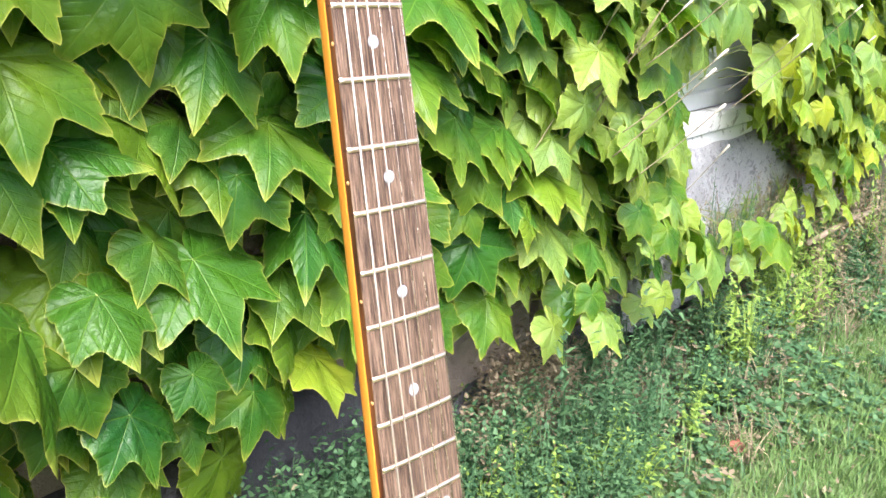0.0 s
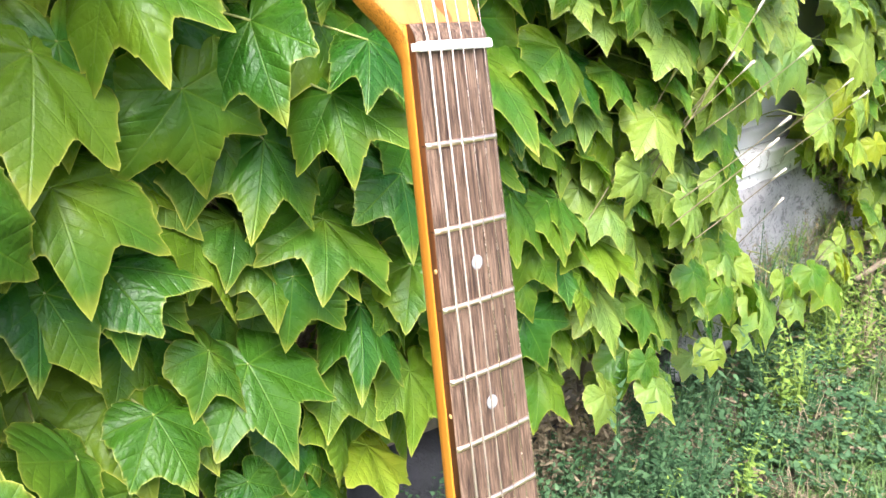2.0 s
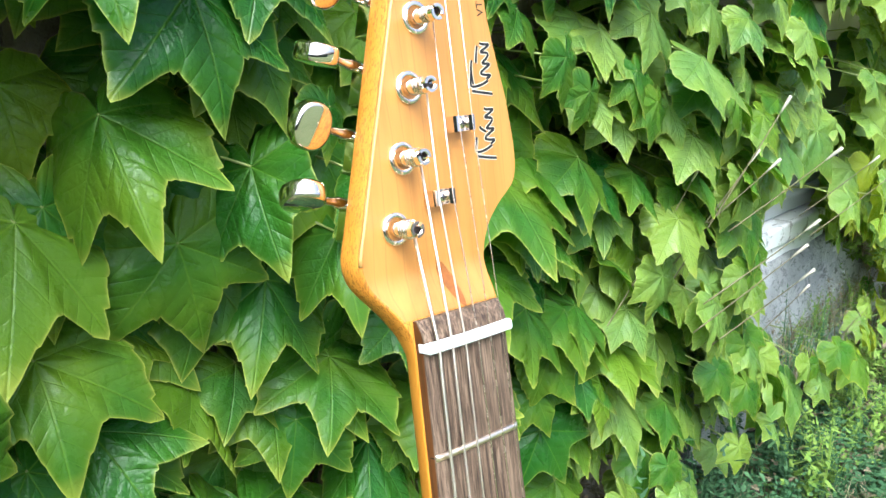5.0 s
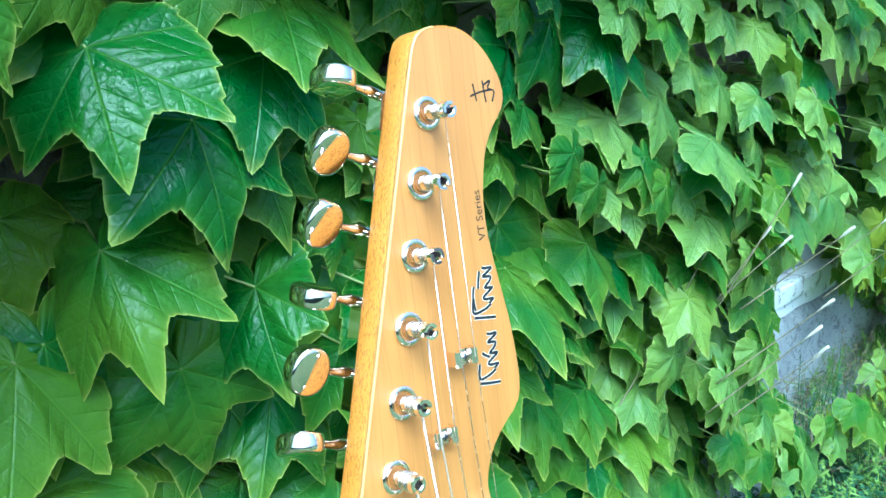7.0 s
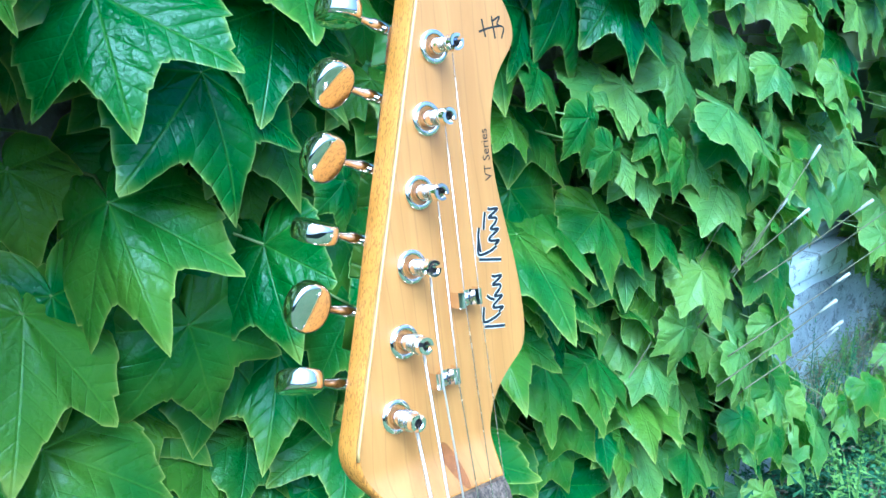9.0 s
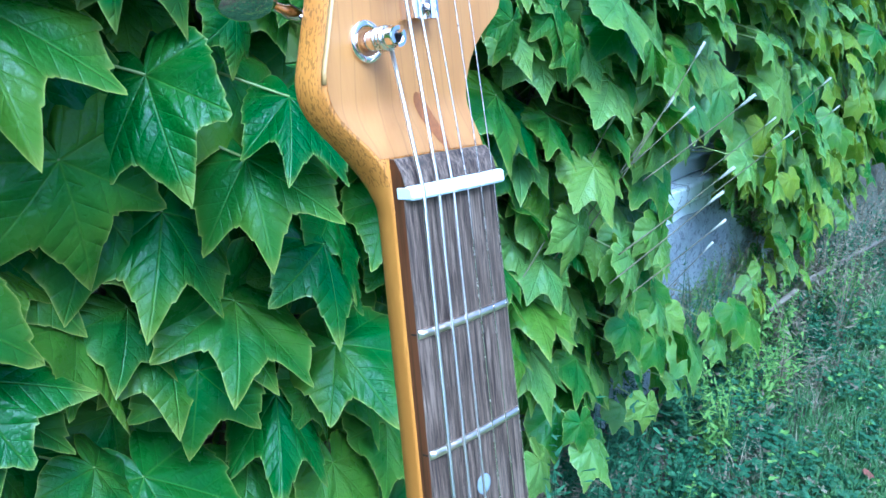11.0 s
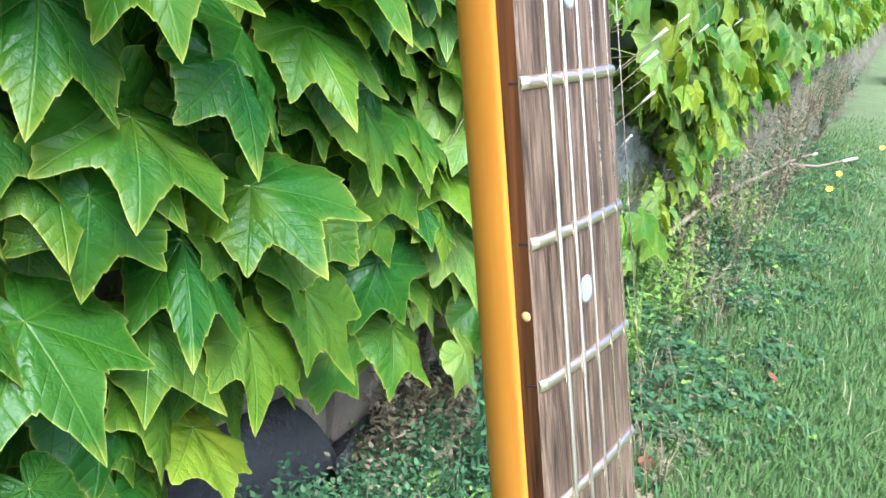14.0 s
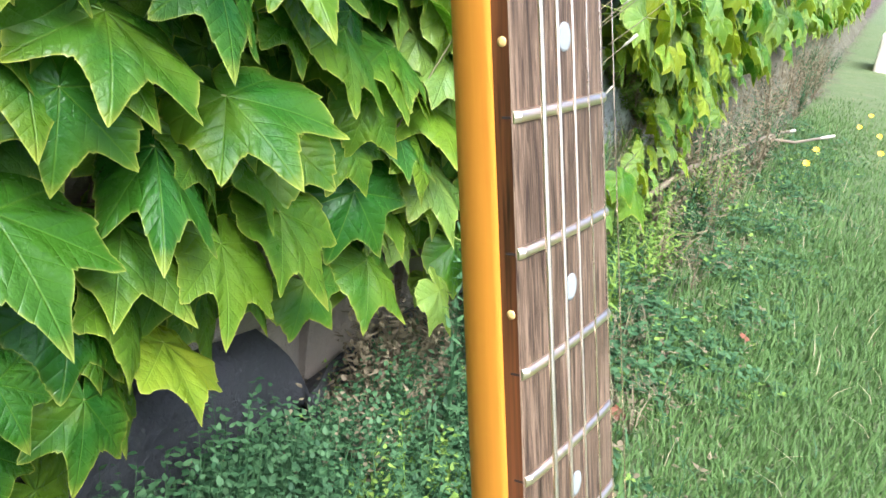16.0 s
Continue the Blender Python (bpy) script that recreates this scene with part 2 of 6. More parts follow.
def herb(name, deep, light, rough=0.6, trans=0.25):
    k = Mat(name, rough, 0.0, 0.25)
    geo = k.n("NewGeometry")
    nz = k.noise(k.coords(), 9, 4)
    c = k.mix(geo.outputs["Random Per Island"], deep, light)
    c = k.mix(k.math("MULTIPLY", nz, 0.45), c, tuple(0.5 * (a + b) for a, b in zip(deep, light)))
    k.base(c)
    tr = k.n("BsdfTranslucent")
    k.l(c, tr.inputs["Color"])
    ms = k.n("MixShader")
    ms.inputs[0].default_value = trans
    k.l(k.b.outputs[0], ms.inputs[1])
    k.l(tr.outputs[0], ms.inputs[2])
    k.l(ms.outputs[0], k.out.inputs["Surface"])
    return k.m


M_GRASS = herb("grass_blade", (0.070, 0.135, 0.032), (0.132, 0.215, 0.060))
M_STRAW = herb("dry_grass", (0.25, 0.23, 0.12), (0.42, 0.38, 0.23))
M_WEED = herb("weed_leaf", (0.018, 0.060, 0.022), (0.105, 0.198, 0.080), 0.6, 0.3)
M_LIME = herb("lime_weed", (0.12, 0.22, 0.03), (0.26, 0.36, 0.07))
M_WITHER = herb("withered_plant", (0.11, 0.088, 0.052), (0.32, 0.265, 0.165), 0.8)
M_TWIG = plain("dry_stalk", (0.15, 0.125, 0.06), 0.7, 0.25, 200)
M_BRANCH = plain("branch_bark", (0.19, 0.15, 0.10), 0.85, 0.35, 120, 0.6, 0.002)
M_TIP = plain("pale_tip", (0.44, 0.40, 0.31), 0.7, 0.1, 200)
M_VINE = plain("vine_bark", (0.13, 0.085, 0.05), 0.85, 0.35, 160, 0.6, 0.002)
M_PETIOLE = plain("petiole", (0.20, 0.24, 0.05), 0.5, 0.3, 120)
M_DEAD = plain("dead_leaf", (0.135, 0.040, 0.014), 0.6, 0.3, 160, 0.3)
M_YELLOW = plain("yellow_petal", (0.80, 0.50, 0.01), 0.5, 0.1)


def rubble(name, cols, scale, rough=0.9, speck=0.45):
    k = Mat(name, rough)
    v = k.coords()
    big = k.noise(v, scale, 5, 0.6)
    fine = k.noise(v, scale * 14, 6, 0.7)
    c = k.ramp(big, (0.3, cols[0]), (0.5, cols[1]), (0.7, cols[2]))
    geo = k.n("NewGeometry")
    c = k.mix(k.math("MULTIPLY", geo.outputs["Random Per Island"], 0.5), c, cols[1])
    c = k.mix(k.math("MULTIPLY", fine, speck), c, tuple(x * 0.55 for x in cols[1]))
    if speck > 0.5:
        pits = k.math("GREATER_THAN", k.noise(v, scale * 6, 5, 0.7, 0.5), 0.56)
        c = k.mix(k.math("MULTIPLY", pits, 0.75), c, tuple(x * 0.35 for x in cols[1]))
    k.base(c)
    k.bump(k.math("ADD", k.math("ADD", fine, k.noise(v, scale * 5, 4)), k.math("MULTIPLY", big, 0.5)), 0.9, 0.012)
    return k.m


M_STONE = rubble("rubble_stone", ((0.20, 0.165, 0.13), (0.31, 0.26, 0.20), (0.42, 0.36, 0.28)), 7)
M_MORTAR = rubble("mortar", ((0.20, 0.17, 0.14), (0.28, 0.24, 0.19), (0.36, 0.31, 0.25)), 10)
M_PLINTH = rubble("dark_plinth", ((0.022, 0.022, 0.025), (0.046, 0.047, 0.051), (0.10, 0.10, 0.10)), 5, 0.75)
# dark tones for the added wall that the chrome reflects
M_UNSEEN_WALL = rubble("unseen_wall", ((0.05, 0.055, 0.035), (0.09, 0.10, 0.065), (0.14, 0.145, 0.10)), 3)
M_GREYSTONE = rubble("grey_stone", ((0.33, 0.34, 0.34), (0.48, 0.49, 0.49), (0.62, 0.63, 0.62)), 9, 0.9, 0.8)


def flaking_paint():
    k = Mat("flaking_white_paint", 0.65)
    v = k.coords()
    flake = k.math("GREATER_THAN", k.noise(v, 26, 6, 0.7, 0.6), 0.585)
    c = k.mix(k.noise(v, 60, 4), (0.72, 0.73, 0.75), (0.84, 0.84, 0.84))
    c = k.mix(k.math("MULTIPLY", flake, 0.85), c, (0.30, 0.29, 0.28))
    k.base(c)
    k.bump(k.math("SUBTRACT", k.noise(v, 90, 4), k.math("MULTIPLY", flake, 0.8)), 0.7, 0.003)
    return k.m


M_WHITE = flaking_paint()
M_FRAME = plain("grey_window_frame", (0.46, 0.49, 0.51), 0.5, 0.1, 30)
M_LINTEL = plain("beige_lintel", (0.62, 0.56, 0.44), 0.7, 0.15, 25, 0.4, 0.002)
# pale cream that imitates distant sunlight by colour
M_SUNPATCH = rubble("sunlit_patch", ((0.66, 0.60, 0.45), (0.78, 0.73, 0.58), (0.84, 0.80, 0.68)), 6)
M_SOIL = rubble("soil", ((0.07, 0.065, 0.035), (0.12, 0.11, 0.065), (0.20, 0.18, 0.115)), 6)


def pane_material():
    k = Mat("sky_reflecting_pane", 0.12, 0.0, 0.8)
    # pale grey-blue base colour imitates the sky reflected in the glass
    k.base(k.ramp(k.noise(k.coords(), 5, 4), (0.3, (0.68, 0.73, 0.78)), (0.7, (0.78, 0.82, 0.85))))
    return k.m


M_PANE = pane_material()


def lawn():
    """Turf, with bare brown soil showing in a ragged strip along the wall."""
    k = Mat("lawn_soil", 0.9)
    v = k.coords()
    a, b, f = k.noise(v, 0.9, 4), k.noise(v, 5, 5, 0.65), k.noise(v, 60, 4, 0.7)
    c = k.ramp(b, (0.3, (0.052, 0.098, 0.026)), (0.5, (0.080, 0.132, 0.039)), (0.7, (0.130, 0.152, 0.066)))
    c = k.mix(k.math("MULTIPLY", f, 0.6), c, (0.07, 0.09, 0.025))
    c = k.mix(k.math("MULTIPLY", a, 0.35), c, (0.17, 0.17, 0.08))
    sep = k.n("SeparateXYZ")
    k.l(v, sep.inputs[0])
    off = k.math("SUBTRACT", k.math("MULTIPLY", sep.outputs[0], 0.7780), k.math("MULTIPLY", sep.outputs[1], 0.6283))
    edge = k.math("ADD", k.math("MULTIPLY", k.math("SUBTRACT", off, -0.42), -7.0), k.math("MULTIPLY", k.math("SUBTRACT", k.noise(v, 7, 3), 0.5), 3.0))
    bare = k.math("MINIMUM", k.math("MAXIMUM", edge, 0.0), 1.0)
    soil = k.ramp(f, (0.35, (0.030, 0.021, 0.014)), (0.55, (0.085, 0.060, 0.040)), (0.75, (0.20, 0.145, 0.10)))
    k.base(k.mix(bare, c, soil))
    k.bump(f, 0.8, 0.02)
    return k.m


M_LAWN = lawn()

# ---------------------------------------------------------------- mesh helpers


def link(name, bm, mat, parent=None, smooth=True, m=None):
    me = bpy.data.meshes.new(name)
    bm.to_mesh(me)
    bm.free()
    me.materials.append(mat)
    if smooth:
        me.polygons.foreach_set("use_smooth", [True] * len(me.polygons))
    ob = new(name, me)
    if parent is not None:
        ob.parent = parent
    if m is not None:
        ob.matrix_basis = m
    return ob


def part(name, bm, mat, parent, label="", smooth=True, m=None):
    ob = link(name, bm, mat, parent, smooth, m)
    return tagged(ob, label) if label else ob


def sheet(name, verts, faces, mat, parent=None, smooth=False):
    me = bpy.data.meshes.new(name)
    me.from_pydata(verts, [], faces)
    me.materials.append(mat)
    if smooth:
        me.polygons.foreach_set("use_smooth", [True] * len(me.polygons))
    me.update()
    ob = new(name, me)
    if parent is not None:
        ob.parent = parent
    return ob


def thing(name, label, category, m=None, group="", kind=""):
    ob = new(name)
    ob.empty_display_size = 0.05
    if m is not None:
        ob.matrix_basis = m
    return tagged(ob, label, category, group, kind)


def loft(bm, rings, cap=True):
    """Closed rings of points joined into a tube."""
    vs = [[bm.verts.new(p) for p in r] for r in rings]
    n = len(vs[0])
    for a, b in zip(vs, vs[1:]):
        for i in range(n):
            bm.faces.new((a[i], a[(i + 1) % n], b[(i + 1) % n], b[i]))
    if cap:
        bm.faces.new(vs[0][::-1])
        bm.faces.new(vs[-1])
    bmesh.ops.recalc_face_normals(bm, faces=bm.faces)
    return bm


def tube(path, radius, sides=8, bm=None):
    """A round tube along points; radius is a number or one for each point."""
    bm = bm or bmesh.new()
    pts = [Vector(p) for p in path]
    rad = radius if isinstance(radius, (list, tuple)) else [radius] * len(pts)
    rings, prev = [], None
    for i, p in enumerate(pts):
        d = (pts[min(i + 1, len(pts) - 1)] - pts[max(i - 1, 0)]).normalized()
        a = prev if prev is not None else (Vector((0, 0, 1)) if abs(d.z) < 0.9 else Vector((1, 0, 0)))
        a = (a - d * a.dot(d)).normalized()
        prev, b = a, d.cross(a)
        rings.append([p + (a * math.cos(t) + b * math.sin(t)) * rad[i] for t in [2 * math.pi * k / sides for k in range(sides)]])
    return loft(bm, rings)


def turned(profile, segs=24, bm=None):
    """A solid of revolution about -y: profile of (radius, y)."""
    bm = bm or bmesh.new()
    rings = [[(r * math.cos(t), y, r * math.sin(t)) for t in [2 * math.pi * k / segs for k in range(segs)]] for r, y in profile]
    return loft(bm, rings)


def block(lo, hi, bevel=0.0, bm=None, segments=2):
    bm = bm or bmesh.new()
    c = [(a + b) / 2 for a, b in zip(lo, hi)]
    g = bmesh.ops.create_cube(bm, size=1, matrix=Matrix.Translation(c) @ Matrix.Diagonal([b - a for a, b in zip(lo, hi)] + [1]))
    if bevel:
        edges = list({e for v in g["verts"] for e in v.link_edges})
        bmesh.ops.bevel(bm, geom=edges, offset=bevel, segments=segments, affect="EDGES", profile=0.5)
    return bm


def catmull(pts, n=8, closed=False):
    out, k = [], len(pts)
    for i in range(k if closed else k - 1):
        p = [Vector(pts[(i + j) % k] if closed else pts[max(0, min(k - 1, i + j))]) for j in (-1, 0, 1, 2)]
        for q in range(n):
            t = q / n
            out.append(0.5 * ((2 * p[1]) + (p[2] - p[0]) * t + (2 * p[0] - 5 * p[1] + 4 * p[2] - p[3]) * t * t + (3 * p[1] - p[0] - 3 * p[2] + p[3]) * t ** 3))
    if not closed:
        out.append(Vector(pts[-1]))
    return out


def smoothstep(a, b, x):
    t = max(0.0, min(1.0, (x - a) / (b - a)))
    return t * t * (3 - 2 * t)


# ---------------------------------------------------------------- the guitar
# Own frame in metres: x across to the thin strings, y into the neck, z up the neck, nut at 0.
GUITAR = Matrix(((0.71432, -0.68461, -0.14513, -0.00978), (0.69982, 0.69961, 0.14422, 0.45452), (0.00280, -0.20458, 0.97885, 0.90164), (0, 0, 0, 1)))
guitar = thing("guitar", "electric guitar with rosewood fretboard and amber maple head before ivy", "guitar", GUITAR)
MM = 0.001
SCALE = 0.648


def fret_z(n):
    return -SCALE * (1 - 2 ** (-n / 12))


def half_width(z):
    return 0.0193 + 0.0172 * max(0.0, -z)


BOARD_TOP, BOARD_LOW, HEAD_Y = 1.0 * MM, 5.2 * MM, 11.0 * MM


def crown(x, z):
    """Height of the arched board over its edge."""
    h = half_width(z)
    return 0.75 * MM * (1 - min(1.0, (x / h) ** 2))


# Outline of the head: bass side from the neck up, over the top, treble side down (mm).
BASS = [(-19.4, -6), (-19.6, 0), (-20.4, 5), (-22.6, 10), (-25.6, 15), (-29.4, 20), (-32.4, 25), (-33.7, 30), (-33.3, 35), (-31.7, 40.2)]
TREBLE = [(19.4, -6), (19.8, 2), (20.8, 10), (21.5, 20), (22.3, 27.5), (24.4, 34), (28.6, 40.5), (35.0, 46.3), (40.6, 50.6), (42.9, 55.5), (43.5, 62), (43.1, 71), (41.7, 83), (39.4, 95), (37.2, 107), (36.0, 117), (36.1, 127), (37.7, 136.5), (40.6, 145.5), (44.8, 152), (49.2, 156.8), (51.5, 161.5), (51.0, 167.5), (48.8, 172.5)]
TOP = [(48.8, 172.5), (45.8, 177.4), (41.2, 182.2), (34.6, 186.0), (26.5, 187.4), (19.5, 186.9), (14.5, 184.6), (11.6, 180.2), (9.6, 174.5)]


def edge_curve(pts):
    c = catmull([(p[0], p[1], 0) for p in pts], 10)
    return [p.y for p in c], [p.x for p in c]


_bz, _bx = edge_curve(BASS)
_tz, _tx = edge_curve(TREBLE)


def bass_x(z):
    z = z * 1000
    if z > 40.2:
        return (-31.7 + (z - 40.2) * (9.6 + 31.7) / (174.5 - 40.2)) * MM
    if z < -6:
        return -half_width(z * MM)
    return float(np.interp(z, _bz, _bx)) * MM


def treble_x(z):
    z = z * 1000
    if z < -6:
        return half_width(z * MM)
    return float(np.interp(z, _tz, _tx)) * MM


def neck_section(z):
    """A ring round the neck or head at height z."""
    xl, xr = bass_x(z), treble_x(z)
    face = BOARD_LOW + (HEAD_Y - BOARD_LOW) * smoothstep(8 * MM, 27 * MM, z)
    back = 21.0 * MM + 3.0 * MM * smoothstep(0.0, -0.40, z) + 4.4 * MM * smoothstep(2 * MM, 34 * MM, z)
    flat = smoothstep(-4 * MM, 26 * MM, z)          # 0: round neck, 1: squared head
    power = 2.35 + 7.5 * flat
    xc, hw = (xl + xr) / 2, (xr - xl) / 2
    ring = []
    for k in range(41):                             # bass edge, round the back, treble edge
        a = math.pi * k / 40
        cx, sy = math.cos(a), math.sin(a)
        x = -math.copysign(abs(cx) ** (2 / power), cx)
        y = abs(sy) ** (2 / power)
        ring.append((xc + hw * x, face + 0.6 * MM * flat + (back - face - 0.6 * MM * flat) * y, z))
    r = 1.1 * MM * flat
    for k in range(9):                              # across the face, edges eased
        t = k / 8
        x = xr - r - (xr - xl - 2 * r) * t
        ring.append((x, face, z))
    return ring


zs = [-0.46, -0.40, -0.32, -0.25, -0.18, -0.12, -0.07, -0.03] + [(-10 + k) * MM for k in range(0, 66)] + [(56 + 3 * k) * MM for k in range(0, 39)] + [0.1725]
zs = sorted(set(round(z, 5) for z in zs))
rings = [neck_section(z) for z in zs]
# the rounded top: slices between the top curve's left and right flanks
top = catmull([(p[0], p[1], 0) for p in TOP], 14)
zt = [p.y for p in top]
apex = zt.index(max(zt))
rz, rx = zt[:apex + 1], [p.x for p in top[:apex + 1]]
lz, lx = zt[apex:][::-1], [p.x for p in top[apex:]][::-1]
for q in [1 - (1 - k / 14) ** 2 for k in range(1, 14)] + [0.9985]:
    z = 172.5 + (max(zt) - 172.5) * q
    xr = float(np.interp(z, rz, rx)) * MM
    xl = float(np.interp(z, lz, lx)) * MM if z > 174.5 else bass_x(z * MM)
    base_ring = neck_section(0.172)
    l0, r0 = bass_x(0.172), treble_x(0.172)
    rings.append([(xl + (p[0] - l0) / (r0 - l0) * (xr - xl), p[1], z * MM) for p in base_ring])
neck = part("neck", loft(bmesh.new(), rings), M_NECK, guitar, "amber maple neck and head")

# pale front veneer of the head, inset from the edge
bm = bmesh.new()
front = []
for z in [k * MM for k in range(28, 173, 3)]:
    front.append((z, bass_x(z) + 0.9 * MM, treble_x(z) - 0.9 * MM))
for q in [1 - (1 - k / 14) ** 2 for k in range(1, 14)] + [0.992]:
    z = 172.5 + (max(zt) - 0.7 - 172.5) * q
    xr = float(np.interp(z + 0.6, rz, rx)) * MM - 0.8 * MM
    xl = (float(np.interp(z + 0.6, lz, lx)) * MM if z > 174.5 else bass_x(z * MM)) + 0.9 * MM
    front.append((z * MM, xl, xr))
low = []
for z in [k * MM for k in (11.6, 13, 15, 17, 19, 21, 23, 25, 27)]:
    low.append((z, bass_x(z) + 1.0 * MM, treble_x(z) - 1.0 * MM))
vs = []
for z, xl, xr in low + front:
    y = BOARD_LOW + (HEAD_Y - BOARD_LOW) * smoothstep(8 * MM, 27 * MM, z) - 0.25 * MM
    vs.append([bm.verts.new((xl + (xr - xl) * k / 6, y, z)) for k in range(7)])
for a, b in zip(vs, vs[1:]):
    for k in range(6):
        bm.faces.new((a[k], b[k], b[k + 1], a[k + 1]))
part("head_face", bm, M_FACE, guitar, "pale honey maple head front")

# pale strip as painted highlight where the head's front meets its bass side
bm = bmesh.new()
line = [(bass_x(k * MM), k * MM) for k in range(32, 173, 3)] + [(p.x * MM, p.y * MM) for p in top[::-1] if p.x < 22 and p.y > 173]
rings = []
for i, (x, z) in enumerate(line):
    x1, z1 = line[min(i + 1, len(line) - 1)]
    x0, z0 = line[max(i - 1, 0)]
    d = Vector((x1 - x0, 0, z1 - z0)).normalized()
    n = Vector((d.z, 0, -d.x))
    y = BOARD_LOW + (HEAD_Y - BOARD_LOW) * smoothstep(8 * MM, 27 * MM, z)
    p = Vector((x, y, z))
    rings.append([p + n * a * MM + Vector((0, b * MM, 0)) for a, b in ((-0.12, 0.9), (-0.14, 0.35), (0.15, -0.10), (0.45, -0.33), (0.7, -0.30), (0.7, 0.5))])
part("head_edge_highlight", loft(bm, rings), M_EDGE_HIGHLIGHT, guitar, "painted highlight along the head's edge")

# fretboard: arched top, straight sides, bevelled ledge above the nut
bm = bmesh.new()
rings = []
for z in [-0.452] + [fret_z(n) for n in range(21, 0, -1)] + [-0.004, 0.0, 0.0035, 0.0075, 0.0112]:
    h = half_width(z) + 0.05 * MM
    drop = 2.6 * MM * smoothstep(0.0036, 0.0145, z) * 1.2 + (-1.0 * MM if z > 0.003 else 0)
    if z > 0.011:
        drop += 0.7 * MM
    r = [(-h, BOARD_LOW, z), (-h, BOARD_TOP + 0.5 * MM + drop, z), (-h + 0.35 * MM, BOARD_TOP + 0.08 * MM + drop, z)]
    for k in range(1, 12):
        x = -h + 2 * h * k / 12
        r.append((x, BOARD_TOP - crown(x, z) + drop, z))
    r += [(h - 0.35 * MM, BOARD_TOP + 0.08 * MM + drop, z), (h, BOARD_TOP + 0.5 * MM + drop, z), (h, BOARD_LOW, z)]
    rings.append(r)
loft(bm, rings)
board = part("fretboard", bm, M_ROSE, guitar, "dark brown rosewood fretboard", smooth=False)
board.data.materials.append(M_EDGE)
for poly in board.data.polygons:
    if abs(poly.normal.x) > 0.9:
        poly.material_index = 1

for n in range(1, 22):
    z, bm = fret_z(n), bmesh.new()
    h = half_width(z)
    rings = []
    for j, t in enumerate([-1.0, -0.945, -0.93, -0.7, -0.35, 0, 0.35, 0.7, 0.93, 0.945, 1.0]):
        x = t * (h - 0.15 * MM)
        low_y = BOARD_TOP - crown(x, z) + 0.25 * MM
        tall = (0.15 if abs(t) == 1 else 1.1) * MM + 0.25 * MM
        w = 1.3 * MM
        rings.append([(x, low_y - tall * math.sin(a) ** 0.8, z - w * math.cos(a)) for a in [math.pi * k / 8 for k in range(9)]])
    fret = part("fret", loft(bm, rings), M_NICKEL, guitar)
    for poly in fret.data.polygons:                 # filed ends stay flat
        poly.use_smooth = abs(poly.center.x) < 0.943 * h
    bm = block((-h - 0.09 * MM, BOARD_TOP + 0.5 * MM, z - 0.25 * MM), (-h + 0.5 * MM, BOARD_TOP + 2.6 * MM, z + 0.25 * MM))
    part("fret_slot", bm, M_SLOT, guitar, smooth=False)

for n in (3, 5, 7, 9, 12, 15, 17, 19):
    z = (fret_z(n) + fret_z(n - 1)) / 2
    for x in ((-0.0125, 0.0125) if n == 12 else (0.0,)):
        y = BOARD_TOP - crown(x, z)
        bm = turned([(0.0005, -0.06 * MM), (2.5 * MM, -0.06 * MM), (3.1 * MM, -0.03 * MM), (3.1 * MM, 1 * MM)], 28)
        part("inlay_dot", bm, M_PEARL, guitar, "white pearl inlay dot", m=Matrix.Translation((x, y, z)))
    bm = turned([(0.0003, -0.1 * MM), (1.0 * MM, -0.1 * MM), (1.05 * MM, 0.6 * MM)], 16)
    part("side_dot", bm, M_CREAM, guitar, "cream side dot", m=Matrix.Translation((-half_width(z) - 0.04 * MM, BOARD_TOP + 2.0 * MM, z)) @ Matrix.Rotation(radians(-90), 4, "Z"))

# nut with six shallow string grooves
NUT_X = [-15.1, -9.1, -3.1, 2.9, 8.8, 14.7]
bm = bmesh.new()
rings = []
for k in range(61):
    x = (-19.6 + 39.8 * k / 60) * MM
    cut = 0.55 * MM if min(abs(x * 1000 - s) for s in NUT_X) < 0.45 else 0
    e = 0.5 * MM if k in (0, 60) else 0
    topy = -2.0 * MM - 0.6 * MM * (1 - (x / 0.021) ** 2) + cut + e
    rings.append([(x, 3.4 * MM, 0.2 * MM + e), (x, topy + 0.5 * MM, 0.1 * MM + e), (x, topy, 0.7 * MM + e), (x, topy + 0.1 * MM, 3.2 * MM - e), (x, topy + 0.8 * MM, 3.9 * MM - e), (x, 3.4 * MM, 3.9 * MM - e)])
part("nut", loft(bm, rings), M_BONE, guitar, "white nut", smooth=False)

